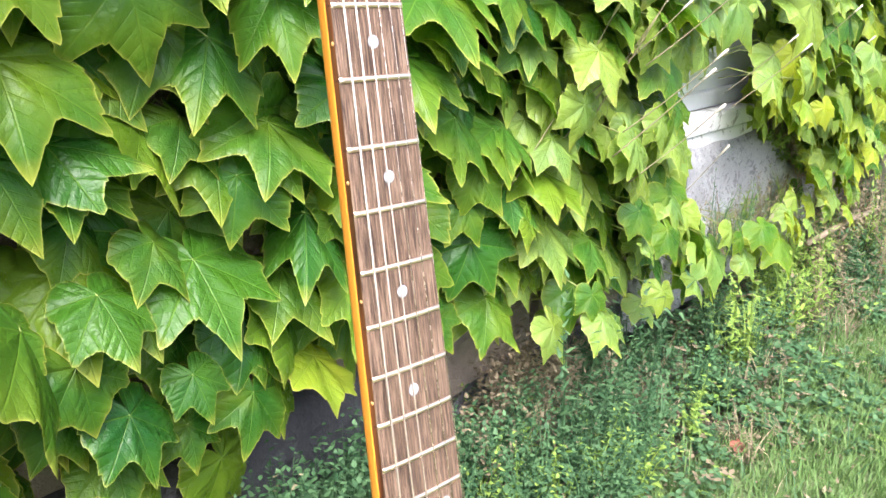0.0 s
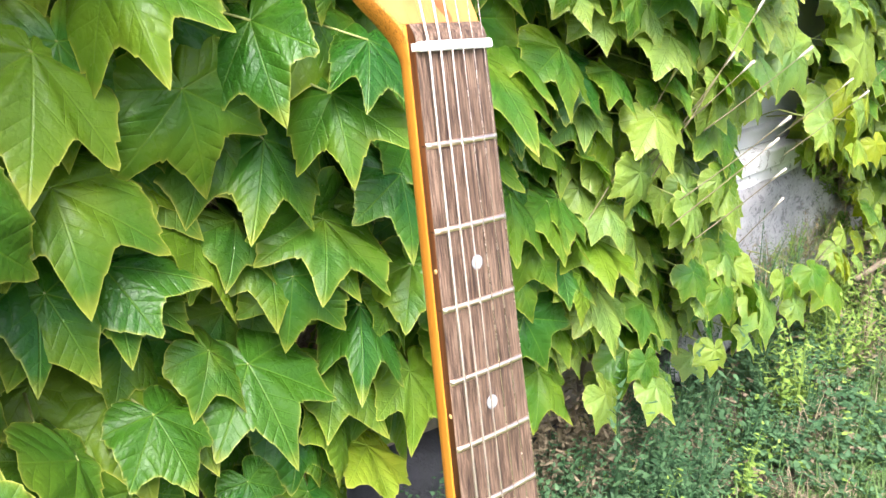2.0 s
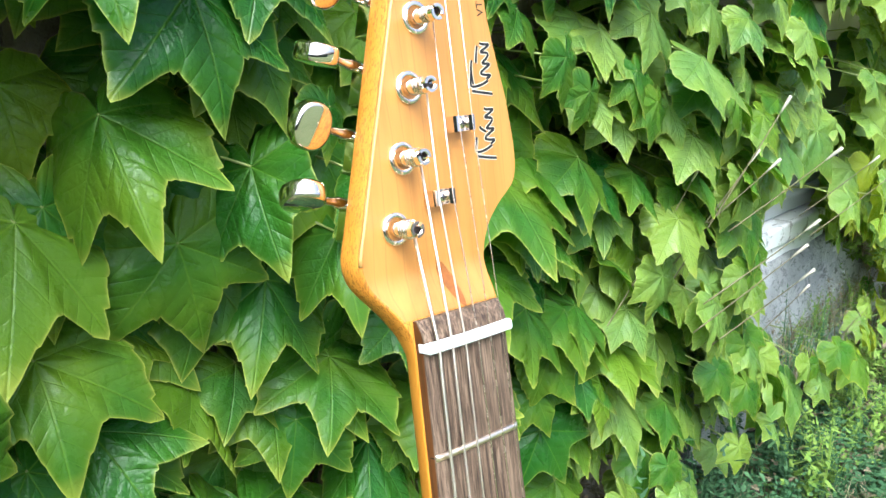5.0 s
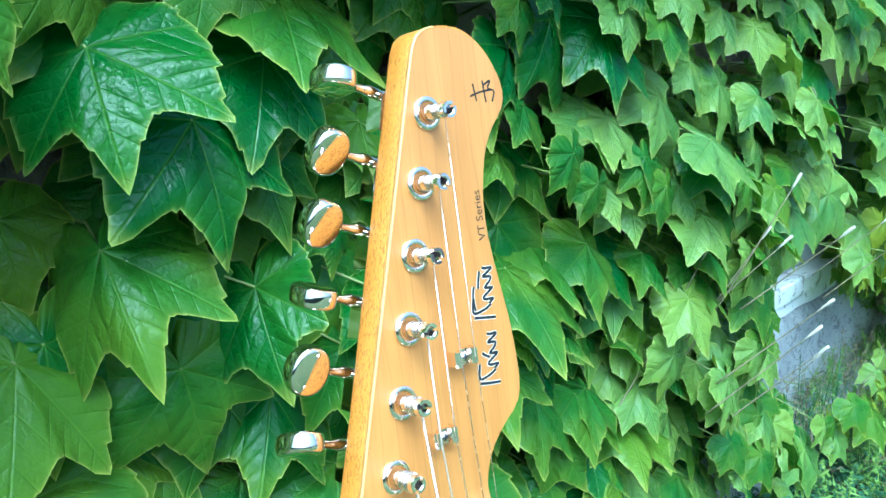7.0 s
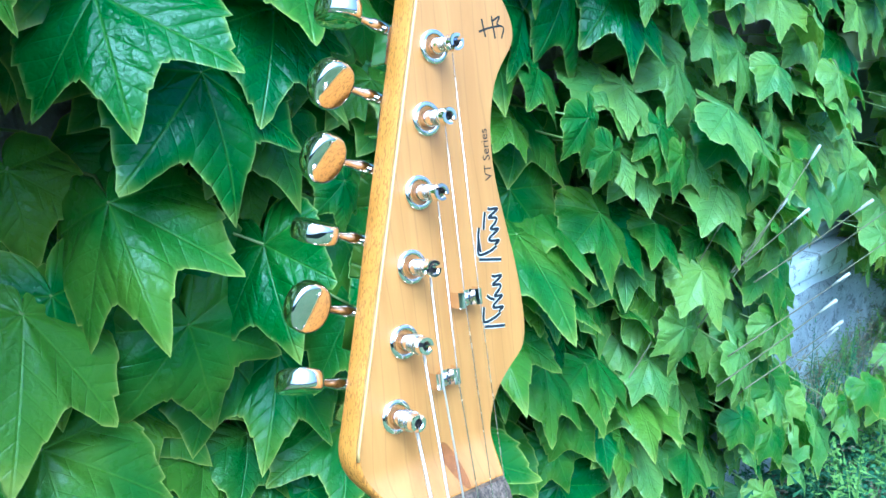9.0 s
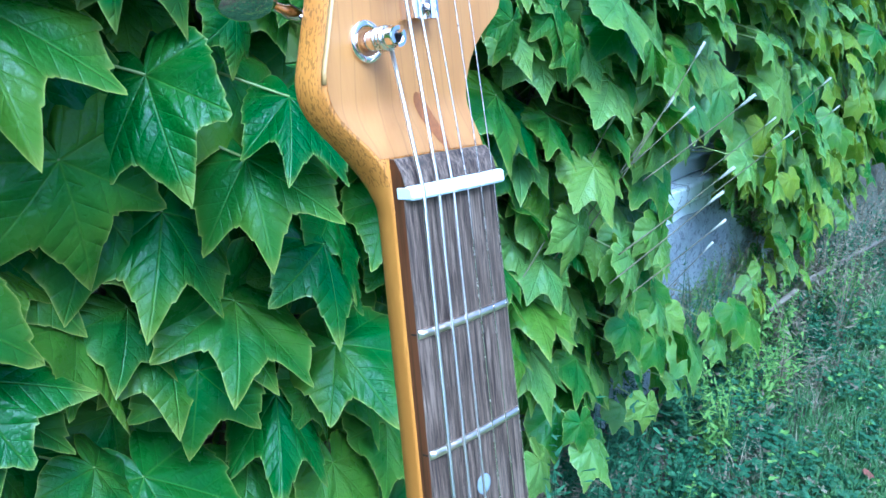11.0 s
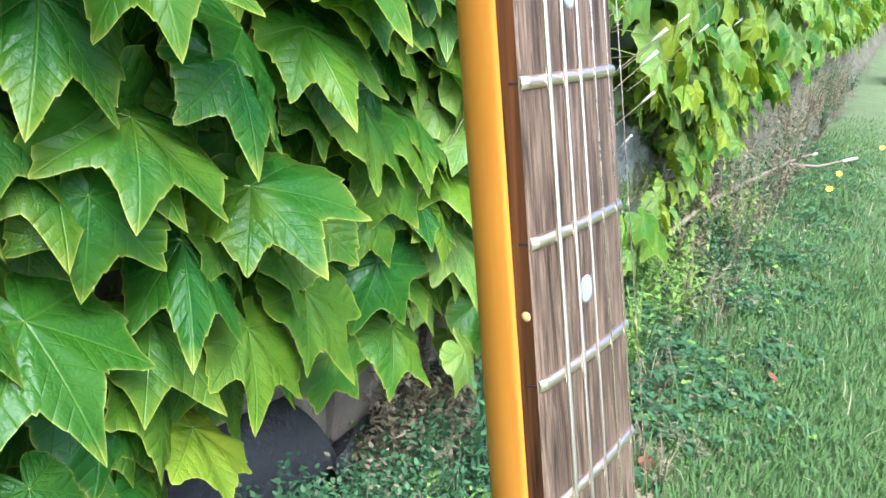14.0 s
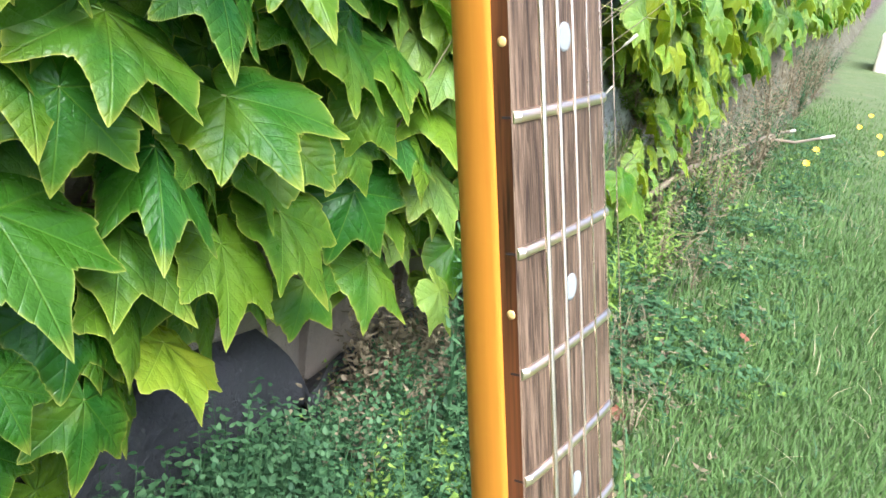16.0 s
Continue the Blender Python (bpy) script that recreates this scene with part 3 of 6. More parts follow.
# tuning machines
EDGE = Vector((0.2938, 0, 0.9559))                  # along the straight bass edge
OUT = Vector((-0.9559, 0, 0.2938))
POSTS = [(-17.7, 42.3), (-11.3, 65.5), (-4.9, 88.9), (1.5, 112.2), (7.9, 135.5), (14.2, 158.4)]
SPIN = [72, 14, 100, 24, 30, 82]                    # how each button happens to be turned
LEAN_OUT = [2, -3, -2, -9, -8, 1]
for (px, pz), spin, tip in zip(POSTS, SPIN, LEAN_OUT):
    at = Vector((px * MM, HEAD_Y, pz * MM))
    tuner = tagged(new("tuning_machine"), "chrome tuning machine with oval button")
    tuner.parent, tuner.matrix_basis = guitar, Matrix.Translation(at)
    bm = turned([(5.8 * MM, 0.3 * MM), (5.8 * MM, -0.7 * MM), (5.65 * MM, -1.1 * MM), (5.3 * MM, -1.32 * MM), (4.3 * MM, -1.42 * MM), (4.0 * MM, -1.3 * MM), (3.85 * MM, -0.9 * MM), (3.8 * MM, -0.1 * MM)], 32)
    part("bushing", bm, M_POST, tuner, "chrome bushing ring")
    prof = [(2.75, 0.2), (2.75, -3.2), (2.5, -4.0), (2.35, -5.4), (2.35, -8.0), (2.55, -8.5), (2.8, -8.8), (2.8, -9.8), (0.2, -9.85)]
    post = part("post", turned([(r * MM, y * MM) for r, y in prof], 28), M_POST, tuner, "slotted chrome post")
    turn = radians(spin * 1.7)
    for half in (0, 1):                             # the split barrel: two curved prongs with a slot between
        bm = bmesh.new()
        rings = []
        for q in range(13):
            ang = radians(16 + 148 * q / 12) + math.pi * half
            ca, sa = math.cos(ang), math.sin(ang)
            rings.append([(rr * MM * ca, yy * MM, rr * MM * sa) for rr, yy in ((1.45, -9.7), (2.8, -9.7), (2.9, -10.1), (2.9, -12.2), (2.7, -12.6), (1.75, -12.6), (1.45, -12.3))])
        part("prong", loft(bm, rings), M_POST, post, smooth=False, m=Matrix.Rotation(turn, 4, "Y"))
    # dark disc that paints the shade down in the hollow
    part("slot", turned([(0.1 * MM, -9.95 * MM), (1.44 * MM, -9.95 * MM), (1.44 * MM, -9.8 * MM)], 16), M_SLOT, post, "dark disc painting the shade between the prongs")
    gear = EDGE * 7.4 * MM + Vector((0, 19.0 * MM, 0))
    shaft = [gear + OUT * k * MM for k in (5, 12, 14, 17.5, 20)]
    part("shaft", tube(shaft, [2.3 * MM, 2.2 * MM, 1.6 * MM, 1.5 * MM, 2.2 * MM], 12), M_CHROME, tuner)
    bm = block((-6.3 * MM, 0, -6.6 * MM), (6.3 * MM, 8.6 * MM, 6.6 * MM), 0.5 * MM)
    hm = Matrix.Translation(Vector((0, 14.9 * MM, 0)) + OUT * 1.5 * MM + EDGE * 0.8 * MM) @ Matrix(((EDGE.z, 0, EDGE.x, 0), (0, 1, 0, 0), (-EDGE.x, 0, EDGE.z, 0), (0, 0, 0, 1)))
    part("gear_housing", bm, M_CHROME, tuner, "closed chrome gear housing", smooth=False, m=hm)
    # button: thick oval with flat faces, its long axis across the shaft
    bm = bmesh.new()
    rings = []
    for v, s in ((-1.0, 0.05), (-1.0, 0.8), (-0.97, 0.87), (-0.88, 0.93), (-0.66, 0.98), (-0.3, 1.0), (0.3, 1.0), (0.66, 0.98), (0.88, 0.93), (0.97, 0.87), (1.0, 0.8), (1.0, 0.05)):
        rings.append([(7.5 * MM * s * (math.copysign(abs(math.cos(a)) ** 0.88, math.cos(a))), 3.4 * MM * v, 8.6 * MM * s * math.copysign(abs(math.sin(a)) ** 0.94, math.sin(a))) for a in [2 * math.pi * k / 40 for k in range(40)]])
    loft(bm, rings)
    ax, up = OUT, EDGE
    fr = Matrix(((ax.x, 0, up.x, 0), (0, 1, 0, 0), (ax.z, 0, up.z, 0), (0, 0, 0, 1)))
    bmx = Matrix.Translation(gear + OUT * 25.6 * MM) @ fr @ Matrix.Rotation(radians(spin), 4, "X") @ Matrix.Rotation(radians(tip), 4, "Z")
    part("button", bm, M_CHROME, tuner, "mirror-bright oval button", m=bmx)

# string trees
for tx, tz in ((1.4, 50.6), (14.4, 75.0)):
    tree = tagged(new("string_tree"), "small bright string tree with a cross-head screw")
    tree.parent, tree.matrix_basis = guitar, Matrix.Translation((tx * MM, HEAD_Y, tz * MM))
    prof = [(-5.2, -1.2), (-5.0, -5.2), (-4.3, -6.2), (-3.2, -6.3), (-2.4, -5.2), (-1.9, -3.6), (1.9, -3.6), (2.4, -5.2), (3.2, -6.3), (4.3, -6.2), (5.0, -5.2), (5.2, -1.2)]
    rings = []
    for x, y in prof:
        rings.append([(x * MM, y * MM, -2.7 * MM), (x * MM, y * MM, 2.7 * MM), (x * MM, (y + 0.75) * MM, 2.7 * MM), (x * MM, (y + 0.75) * MM, -2.7 * MM)])
    part("clip", loft(bmesh.new(), rings), M_CHROME, tree, "folded bright metal clip", smooth=False)
    screw = part("screw", turned([(1.9 * MM, -3.4 * MM), (1.9 * MM, -4.0 * MM), (1.4 * MM, -4.6 * MM), (0.3 * MM, -4.75 * MM)], 16), M_CHROME, tree)
    # crossed dark bars in place of the shaded cuts in the screw head
    part("screw_slot", block((-1.2 * MM, -4.9 * MM, -0.2 * MM), (1.2 * MM, -4.55 * MM, 0.2 * MM)), M_SLOT, screw, smooth=False)
    part("screw_slot", block((-0.2 * MM, -4.9 * MM, -1.2 * MM), (0.2 * MM, -4.55 * MM, 1.2 * MM)), M_SLOT, screw, smooth=False)
    part("spacer", turned([(1.6 * MM, 0.1 * MM), (1.6 * MM, -3.2 * MM)], 12), M_CHROME, tree)

# strings: from the bridge over the nut to the posts
GAUGE = [0.60, 0.48, 0.36, 0.23, 0.18, 0.15]
for i, (nx, g) in enumerate(zip(NUT_X, GAUGE)):
    px, pz = POSTS[i]
    bx = (-26 + 10.4 * i) * MM
    nx *= MM
    pts = [(bx, -9 * MM, -0.646)] + [(nx + (bx - nx) * f, -1.75 * MM - f * 6.3 * MM, 2 * MM - f * 0.648) for f in (0.8, 0.6, 0.45, 0.3, 0.2, 0.1, 0.03)] + [(nx, -1.95 * MM, 2 * MM)]
    end = Vector(((px + 2.5) * MM, HEAD_Y - 6.6 * MM, (pz - 0.8) * MM))
    if i in (2, 3):
        zc = 50.6 * MM
        pts.append((1.4 * MM + (-3.2 if i == 2 else 3.2) * MM, HEAD_Y - 6.2 * MM, zc))
    if i in (4, 5):
        zc = 75.0 * MM
        pts.append((14.4 * MM + (-3.2 if i == 4 else 3.2) * MM, HEAD_Y - 6.2 * MM, zc))
    pts.append(tuple(end))
    part("string", tube(pts, g * MM, 8), M_WOUND if i < 3 else M_STRING, guitar, "wound steel string" if i < 3 else "plain steel string")
    coil = []
    for k in range(0, 46):
        a = 2 * math.pi * k / 14
        coil.append(((px * MM) + (2.35 * MM + g * MM) * math.cos(a), HEAD_Y - (5.2 + 0.9 * k / 14 * (0.75 + g)) * MM, pz * MM + (2.35 * MM + g * MM) * math.sin(a)))
    part("string_winding", tube(coil, g * MM * 0.9, 6), M_STRING, guitar)

# walnut plug over the truss rod
bm = bmesh.new()
ring = []
for k in range(28):
    a = 2 * math.pi * k / 28
    ring.append((2.6 * math.cos(a) * (1.0 + 0.2 * math.sin(a)), 9.0 * math.sin(a)))
rot = radians(-20)
cx, cz = 2.0, 19.8
vs = []
for x, z in ring:
    X, Z = cx + x * math.cos(rot) + z * math.sin(rot), cz - x * math.sin(rot) + z * math.cos(rot)
    y = BOARD_LOW + (HEAD_Y - BOARD_LOW) * smoothstep(8, 27, Z) - 0.45 * MM
    vs.append(bm.verts.new((X * MM, y, Z * MM)))
spine = [bm.verts.new(((cx + z * math.sin(rot)) * MM, BOARD_LOW + (HEAD_Y - BOARD_LOW) * smoothstep(8, 27, cz + z * math.cos(rot)) - 0.45 * MM, (cz + z * math.cos(rot)) * MM)) for z in (8, 4, 0, -4, -8)]
for k in range(28):
    zk = [ring[k][1], ring[(k + 1) % 28][1]]
    j0, j1 = [min(4, max(0, round((8 - q) / 4))) for q in zk]
    if j0 == j1:
        bm.faces.new((vs[k], vs[(k + 1) % 28], spine[j0]))
    else:
        bm.faces.new((vs[k], vs[(k + 1) % 28], spine[j1], spine[j0]))
bmesh.ops.recalc_face_normals(bm, faces=bm.faces)
part("walnut_plug", bm, M_PLUG, guitar, "teardrop walnut plug")


# decals on the head: plain strokes in place of the maker's marks
def stroke(name, pts, width, mat, y, label=""):
    bm = bmesh.new()
    c = catmull([(x, z, 0) for x, z in pts], 6)
    vs = []
    for i, p in enumerate(c):
        d = (c[min(i + 1, len(c) - 1)] - c[max(i - 1, 0)]).normalized()
        o = Vector((-d.y, d.x, 0)) * width / 2
        vs.append([bm.verts.new(((p.x + s * o.x) * MM, y, (p.y + s * o.y) * MM)) for s in (-1, 1)])
    for a, b in zip(vs, vs[1:]):
        bm.faces.new((a[0], a[1], b[1], b[0]))
    bmesh.ops.recalc_face_normals(bm, faces=bm.faces)
    for f in bm.faces:
        if f.normal.y > 0:
            f.normal_flip()
    return part(name, bm, mat, guitar, label, smooth=False)


FACE = HEAD_Y - 0.25 * MM
marks = []
for z0, z1, tall in ((61.0, 81.5, 9.0), (84.5, 105.0, 9.6)):   # two flowing waves up the treble edge, each led by tall strokes
    edge_x = lambda z: 32.6 + 0.055 * (z - 62)
    wave = []
    for k in range(int((z1 - z0 - 5.5) / 0.8)):
        z = z0 + 5.5 + 0.8 * k
        swing = math.sin(2 * math.pi * k / 4.6 + 0.6 * math.sin(k * 0.9))
        wave.append((edge_x(z) - 2.1 + (2.0 + 0.5 * math.sin(k * 0.5)) * swing, z + 0.5 * swing))
    marks.append(wave)
    marks.append([(edge_x(z0) + 0.6, z0), (edge_x(z0) - 4.0, z0 + 0.7), (edge_x(z0) - tall, z0 + 1.6)])
    marks.append([(edge_x(z0) - 1.0, z0 + 5.0), (edge_x(z0) - 4.6, z0 + 3.6), (edge_x(z0) - tall, z0 + 3.4), (edge_x(z0) - tall + 0.6, z0 + 8.5)])
marks.append([(29.2, 71.0), (27.0, 72.2), (26.0, 73.2)])
marks.append([(25.2, 88.5), (24.8, 93.5), (25.6, 97.0)])
marks.append([(27.6, 96.0), (28.2, 99.0), (29.0, 102.0)])
for pts in marks:
    stroke("logo_outline", pts, 1.6, M_SILVER, FACE - 0.12 * MM, "pale outline of the script mark")
for pts in marks:
    stroke("logo_stroke", pts, 1.0, M_BLACK, FACE - 0.20 * MM, "black script stroke")
for pts in ([(36.6, 167.3), (37.0, 164.4), (37.6, 161.2)], [(41.2, 168.2), (41.6, 164.5), (42.0, 160.6)], [(34.8, 163.0), (39.5, 164.2), (44.6, 164.8)],
            [(41.6, 166.6), (44.9, 168.0), (43.6, 165.4), (46.4, 164.2), (45.0, 160.6)]):
    stroke("emblem_stroke", pts, 0.7, M_BLACK, FACE - 0.12 * MM, "black emblem stroke")

txt = bpy.data.curves.new("lettering", "FONT")
txt.body, txt.size, txt.align_x, txt.align_y = "VT Series", 4.6 * MM, "CENTER", "CENTER"
txt.resolution_u = 3
tmp = new("lettering_source", txt)
bpy.context.view_layer.update()
me = bpy.data.meshes.new_from_object(tmp.evaluated_get(bpy.context.evaluated_depsgraph_get()))
bpy.data.objects.remove(tmp)
me.materials.clear()
me.materials.append(M_BLACK)
let = new("lettering", me)
let.parent = guitar
tagged(let, "small black printed series lettering")
# text runs up the head, its top towards the bass side
let.matrix_basis = Matrix.Translation((32.4 * MM, FACE - 0.15 * MM, 121.5 * MM)) @ Matrix(((-0.02, -1, 0, 0), (0, 0, -1, 0), (1, -0.02, 0, 0), (0, 0, 0, 1)))

# lower part of the guitar, down to the grass
bm = bmesh.new()
outline = catmull([(0, -0.42, 0), (0.05, -0.405, 0), (0.10, -0.365, 0), (0.145, -0.395, 0), (0.14, -0.46, 0), (0.118, -0.53, 0), (0.135, -0.62, 0), (0.165, -0.71, 0), (0.13, -0.80, 0), (0.04, -0.838, 0), (-0.06, -0.838, 0), (-0.15, -0.79, 0), (-0.165, -0.69, 0), (-0.125, -0.58, 0), (-0.13, -0.49, 0), (-0.16, -0.41, 0), (-0.14, -0.355, 0), (-0.08, -0.375, 0), (-0.04, -0.41, 0)], 6, True)
cen = Vector((0, -0.62, 0))
rings = []
for s, y in ((0.965, 0.010), (0.99, 0.0115), (1.0, 0.016), (1.0, 0.049), (0.99, 0.053), (0.965, 0.055)):
    rings.append([(cen.x + (p.x - cen.x) * s, y, cen.y + (p.y - cen.y) * s) for p in outline])
part("body", loft(bm, rings), M_GUITAR_BODY, guitar, "lacquered solid guitar body")
part("bridge", block((-0.04, -0.004, -0.665), (0.04, 0.012, -0.635), 0.002), M_CHROME, guitar)

# ---------------------------------------------------------------- the house wall
# s runs along the wall, off is the distance in front of a line beside it, z is up.
ALONG, OUTWARD = Vector((0.6283, 0.7780, 0)), Vector((0.7780, -0.6283, 0))
GROUND_Z = 0.055
WALL = -0.78                                         # face of the wall behind the ivy


def at_wall(s, off, z):
    p = ALONG * s + OUTWARD * off
    return Vector((p.x, p.y, z))


def wall_block(s0, s1, o0, o1, z0, z1, bevel=0.0, bm=None):
    b = block((s0, o0, z0), (s1, o1, z1), bevel, None)
    for v in b.verts:
        v.co = at_wall(v.co.x, v.co.y, v.co.z)
    bmesh.ops.recalc_face_normals(b, faces=b.faces)
    return b


WS0, WS1, WZ0, WZ1 = 1.62, 2.46, 0.569, 0.940        # basement window opening
END = 19.0
for name, s0, s1, z0, z1 in (("wall_left", -2.5, WS0, -0.3, 2.6), ("wall_right", WS1, END, -0.3, 2.6), ("wall_under_window", WS0, WS1, -0.3, WZ0 - 0.046), ("wall_over_window", WS0, WS1, WZ1, 2.6)):
    wall_piece = tagged(link(name, wall_block(s0, s1, WALL - 0.35, WALL, z0, z1), M_MORTAR, smooth=False), "old rubble house wall behind ivy", "wall", kind="structure")
    if name == "wall_left":
        WALL_LEFT = wall_piece
    if name == "wall_right":
        WALL_RIGHT = wall_piece

# rubble stones set in the mortar
rs = random.Random(11)
turn_wall = Matrix.Rotation(math.atan2(ALONG.y, ALONG.x), 4, "Z")
z = 0.08
while z < 1.5:
    hgt = rs.uniform(0.08, 0.14)
    s = -0.6 + rs.uniform(0, 0.1)
    while s < 3.0:
        wid = rs.uniform(0.11, 0.26)
        if not (s + wid > WS0 - 0.12 and s < WS1 + 0.06 and z + hgt > WZ0 - 0.10 and z < WZ1 + 0.08):
            bm = bmesh.new()
            bmesh.ops.create_cube(bm, size=1)
            bmesh.ops.bevel(bm, geom=list(bm.edges), offset=0.12, segments=1, affect="EDGES")
            for v in bm.verts:
                v.co = Vector((v.co.x * (wid - 0.014), v.co.y * 0.05, v.co.z * (hgt - 0.014))) + Vector([rs.uniform(-0.005, 0.005) for _ in range(3)])
            jut = rs.uniform(0.004, 0.02)
            m = Matrix.Translation(at_wall(s + wid / 2, WALL + jut - 0.025, z + hgt / 2)) @ turn_wall @ Matrix.Rotation(rs.uniform(-0.06, 0.06), 4, "Y")
            part("stone", bm, M_STONE, WALL_LEFT if s < WS0 else WALL_RIGHT, smooth=False, m=m)
        s += wid
    z += hgt

# dark rendered plinth at the foot of the wall, rough top edge
bm = bmesh.new()
rows = []
for k in range(0, 160):
    s = -1.0 + k * 0.02
    rough = noise.noise((s * 6, 3, 0))
    end = smoothstep(1.045, 0.90, s)
    topz = 0.10 + 0.225 * max(end ** 0.6, 0.22) + 0.012 * rough
    out = WALL + 0.026 + 0.029 * smoothstep(1.07, 0.98, s) + 0.010 * rough
    rows.append([at_wall(s, WALL - 0.02, topz + 0.012), at_wall(s, out - 0.022, topz + 0.006 * rough), at_wall(s, out - 0.004, topz - 0.012), at_wall(s, out, topz - 0.04), at_wall(s, out + 0.006 * noise.noise((s * 13, 7, 1)), 0.215 + 0.01 * rough), at_wall(s, out - 0.006, 0.200 + 0.01 * rough), at_wall(s, out - 0.024, 0.192), at_wall(s, out - 0.026, -0.1), at_wall(s, WALL - 0.02, -0.1)])
loft(bm, rows)
tagged(link("plinth", bm, M_PLINTH), "dark grey rendered plinth at the wall's foot", "plinth", kind="structure")

# grey stone apron under the window, and the window
bm = bmesh.new()
rows = []
for k in range(0, 114):
    s = 1.58 + k * 0.01
    n1 = noise.noise((s * 7, 1, 2))
    top_z = 0.500 - 0.20 * smoothstep(2.20, 2.68, s) + 0.012 * n1
    col = [at_wall(s, WALL - 0.02, top_z)]
    for j in range(14):
        f = j / 13
        zz = top_z - 0.004 - (top_z - 0.16) * f
        rough = 0.016 * noise.noise((s * 9, zz * 9, 3)) + 0.014 * noise.noise((s * 24, zz * 24, 5)) + 0.007 * noise.noise((s * 60, zz * 60, 6))
        col.append(at_wall(s, -0.742 - 0.012 * (f < 0.05) + 0.02 * f * f + 0.8 * rough, zz))
    col.append(at_wall(s, WALL - 0.02, 0.15))
    rows.append(col)
loft(bm, rows)
tagged(link("stone_apron", bm, M_GREYSTONE), "rough pale grey stone block below the window sill", "stone")

win = thing("window_1", "small basement window with grey frame and flaking white sill", "window", kind="structure")
part("window_sill", wall_block(1.63, 2.22, WALL - 0.02, -0.748, WZ0 - 0.044, WZ0 - 0.002, 0.006), M_WHITE, win, "flaking white sill", smooth=False)
part("window_sill", wall_block(1.64, 2.19, WALL + 0.002, -0.757, WZ0 - 0.079, WZ0 - 0.047, 0.005), M_WHITE, win, "flaking white moulding under the sill", smooth=False)
part("lintel", wall_block(WS0 - 0.06, WS1 + 0.10, WALL - 0.05, -0.735, WZ1, WZ1 + 0.075, 0.006), M_LINTEL, win, "beige lintel", smooth=False)
for s0, s1, z0, z1 in ((WS0, WS0 + 0.045, WZ0, WZ1), (WS1 - 0.05, WS1 - 0.003, WZ0, WZ1), (WS0 + 0.045, WS1 - 0.05, WZ0, WZ0 + 0.04), (WS0 + 0.045, WS1 - 0.05, WZ1 - 0.045, WZ1 - 0.002)):
    part("window_frame", wall_block(s0, s1, WALL - 0.06, WALL - 0.005, z0 + 0.001, z1 - 0.001, 0.006), M_FRAME, win, smooth=False)
part("jamb", wall_block(WS1 - 0.0, WS1 + 0.035, WALL - 0.01, -0.735, WZ0 - 0.003, WZ1 - 0.003, 0.004), M_FRAME, win, "pale grey window jamb", smooth=False)
part("pane", wall_block(WS0 + 0.04, WS1 - 0.045, WALL - 0.036, WALL - 0.028, WZ0 + 0.035, WZ1 - 0.04), M_PANE, win, "grey-blue pane with the sky's reflection painted in", smooth=False)

# unseen plain wall added behind the camera, to close the place and darken reflections
tagged(link("wall_unseen", block((-14, -7.3, -0.1), (14, -7.0, 1.9), 0.02), M_UNSEEN_WALL, smooth=False), "plain dark unseen wall added to darken reflections", "wall", kind="structure")

# ---------------------------------------------------------------- ground
bm = bmesh.new()
xs = [-300, -100, -30, -12, -6, -3] + [k * 0.1 for k in range(-20, 61)] + [8, 12, 20, 40, 100, 300]
ys = [-300, -100, -30, -12, -6, -3] + [k * 0.1 for k in range(-20, 91)] + [11, 16, 26, 50, 110, 300]


def ground_z(x, y):
    far = smoothstep(5, 12, math.hypot(x, y - 2))
    p = Vector((x, y, 0))
    near_wall = smoothstep(0.28, 0.0, abs(p.dot(OUTWARD) - WALL)) * (1 - far)
    return GROUND_Z + (0.014 * noise.noise((x * 1.7, y * 1.7, 0)) + 0.006 * noise.noise((x * 6, y * 6, 4))) * (1 - far) + 0.03 * near_wall


grid = [[bm.verts.new((x, y, ground_z(x, y))) for x in xs] for y in ys]
for j in range(len(ys) - 1):
    for i in range(len(xs) - 1):
        bm.faces.new((grid[j][i], grid[j][i + 1], grid[j + 1][i + 1], grid[j + 1][i]))
tagged(link("ground", bm, M_LAWN), "uneven lawn with dry patches", "lawn", kind="structure")

# ---------------------------------------------------------------- ivy leaves
LOBES = [(0, 1.0), (2, 0.945), (5, 0.868), (8, 0.79), (12, 0.72), (17, 0.66), (22, 0.617), (27, 0.585), (31, 0.58), (36, 0.645), (41, 0.75), (45, 0.835), (49, 0.92), (51.5, 0.85), (56, 0.77), (65, 0.71), (76, 0.675), (88, 0.64), (100, 0.615), (113, 0.595), (126, 0.57), (140, 0.525), (152, 0.455), (163, 0.35), (172, 0.20), (180, 0.07)]
PLAIN = [(0, 1.0), (5, 0.92), (12, 0.84), (22, 0.78), (31, 0.755), (40, 0.785), (47, 0.82), (52, 0.79), (60, 0.74), (72, 0.69), (86, 0.65), (100, 0.62), (116, 0.59), (132, 0.54), (150, 0.44), (164, 0.29), (174, 0.16), (180, 0.07)]
LOBE_X = 0.90 * math.sin(radians(49))


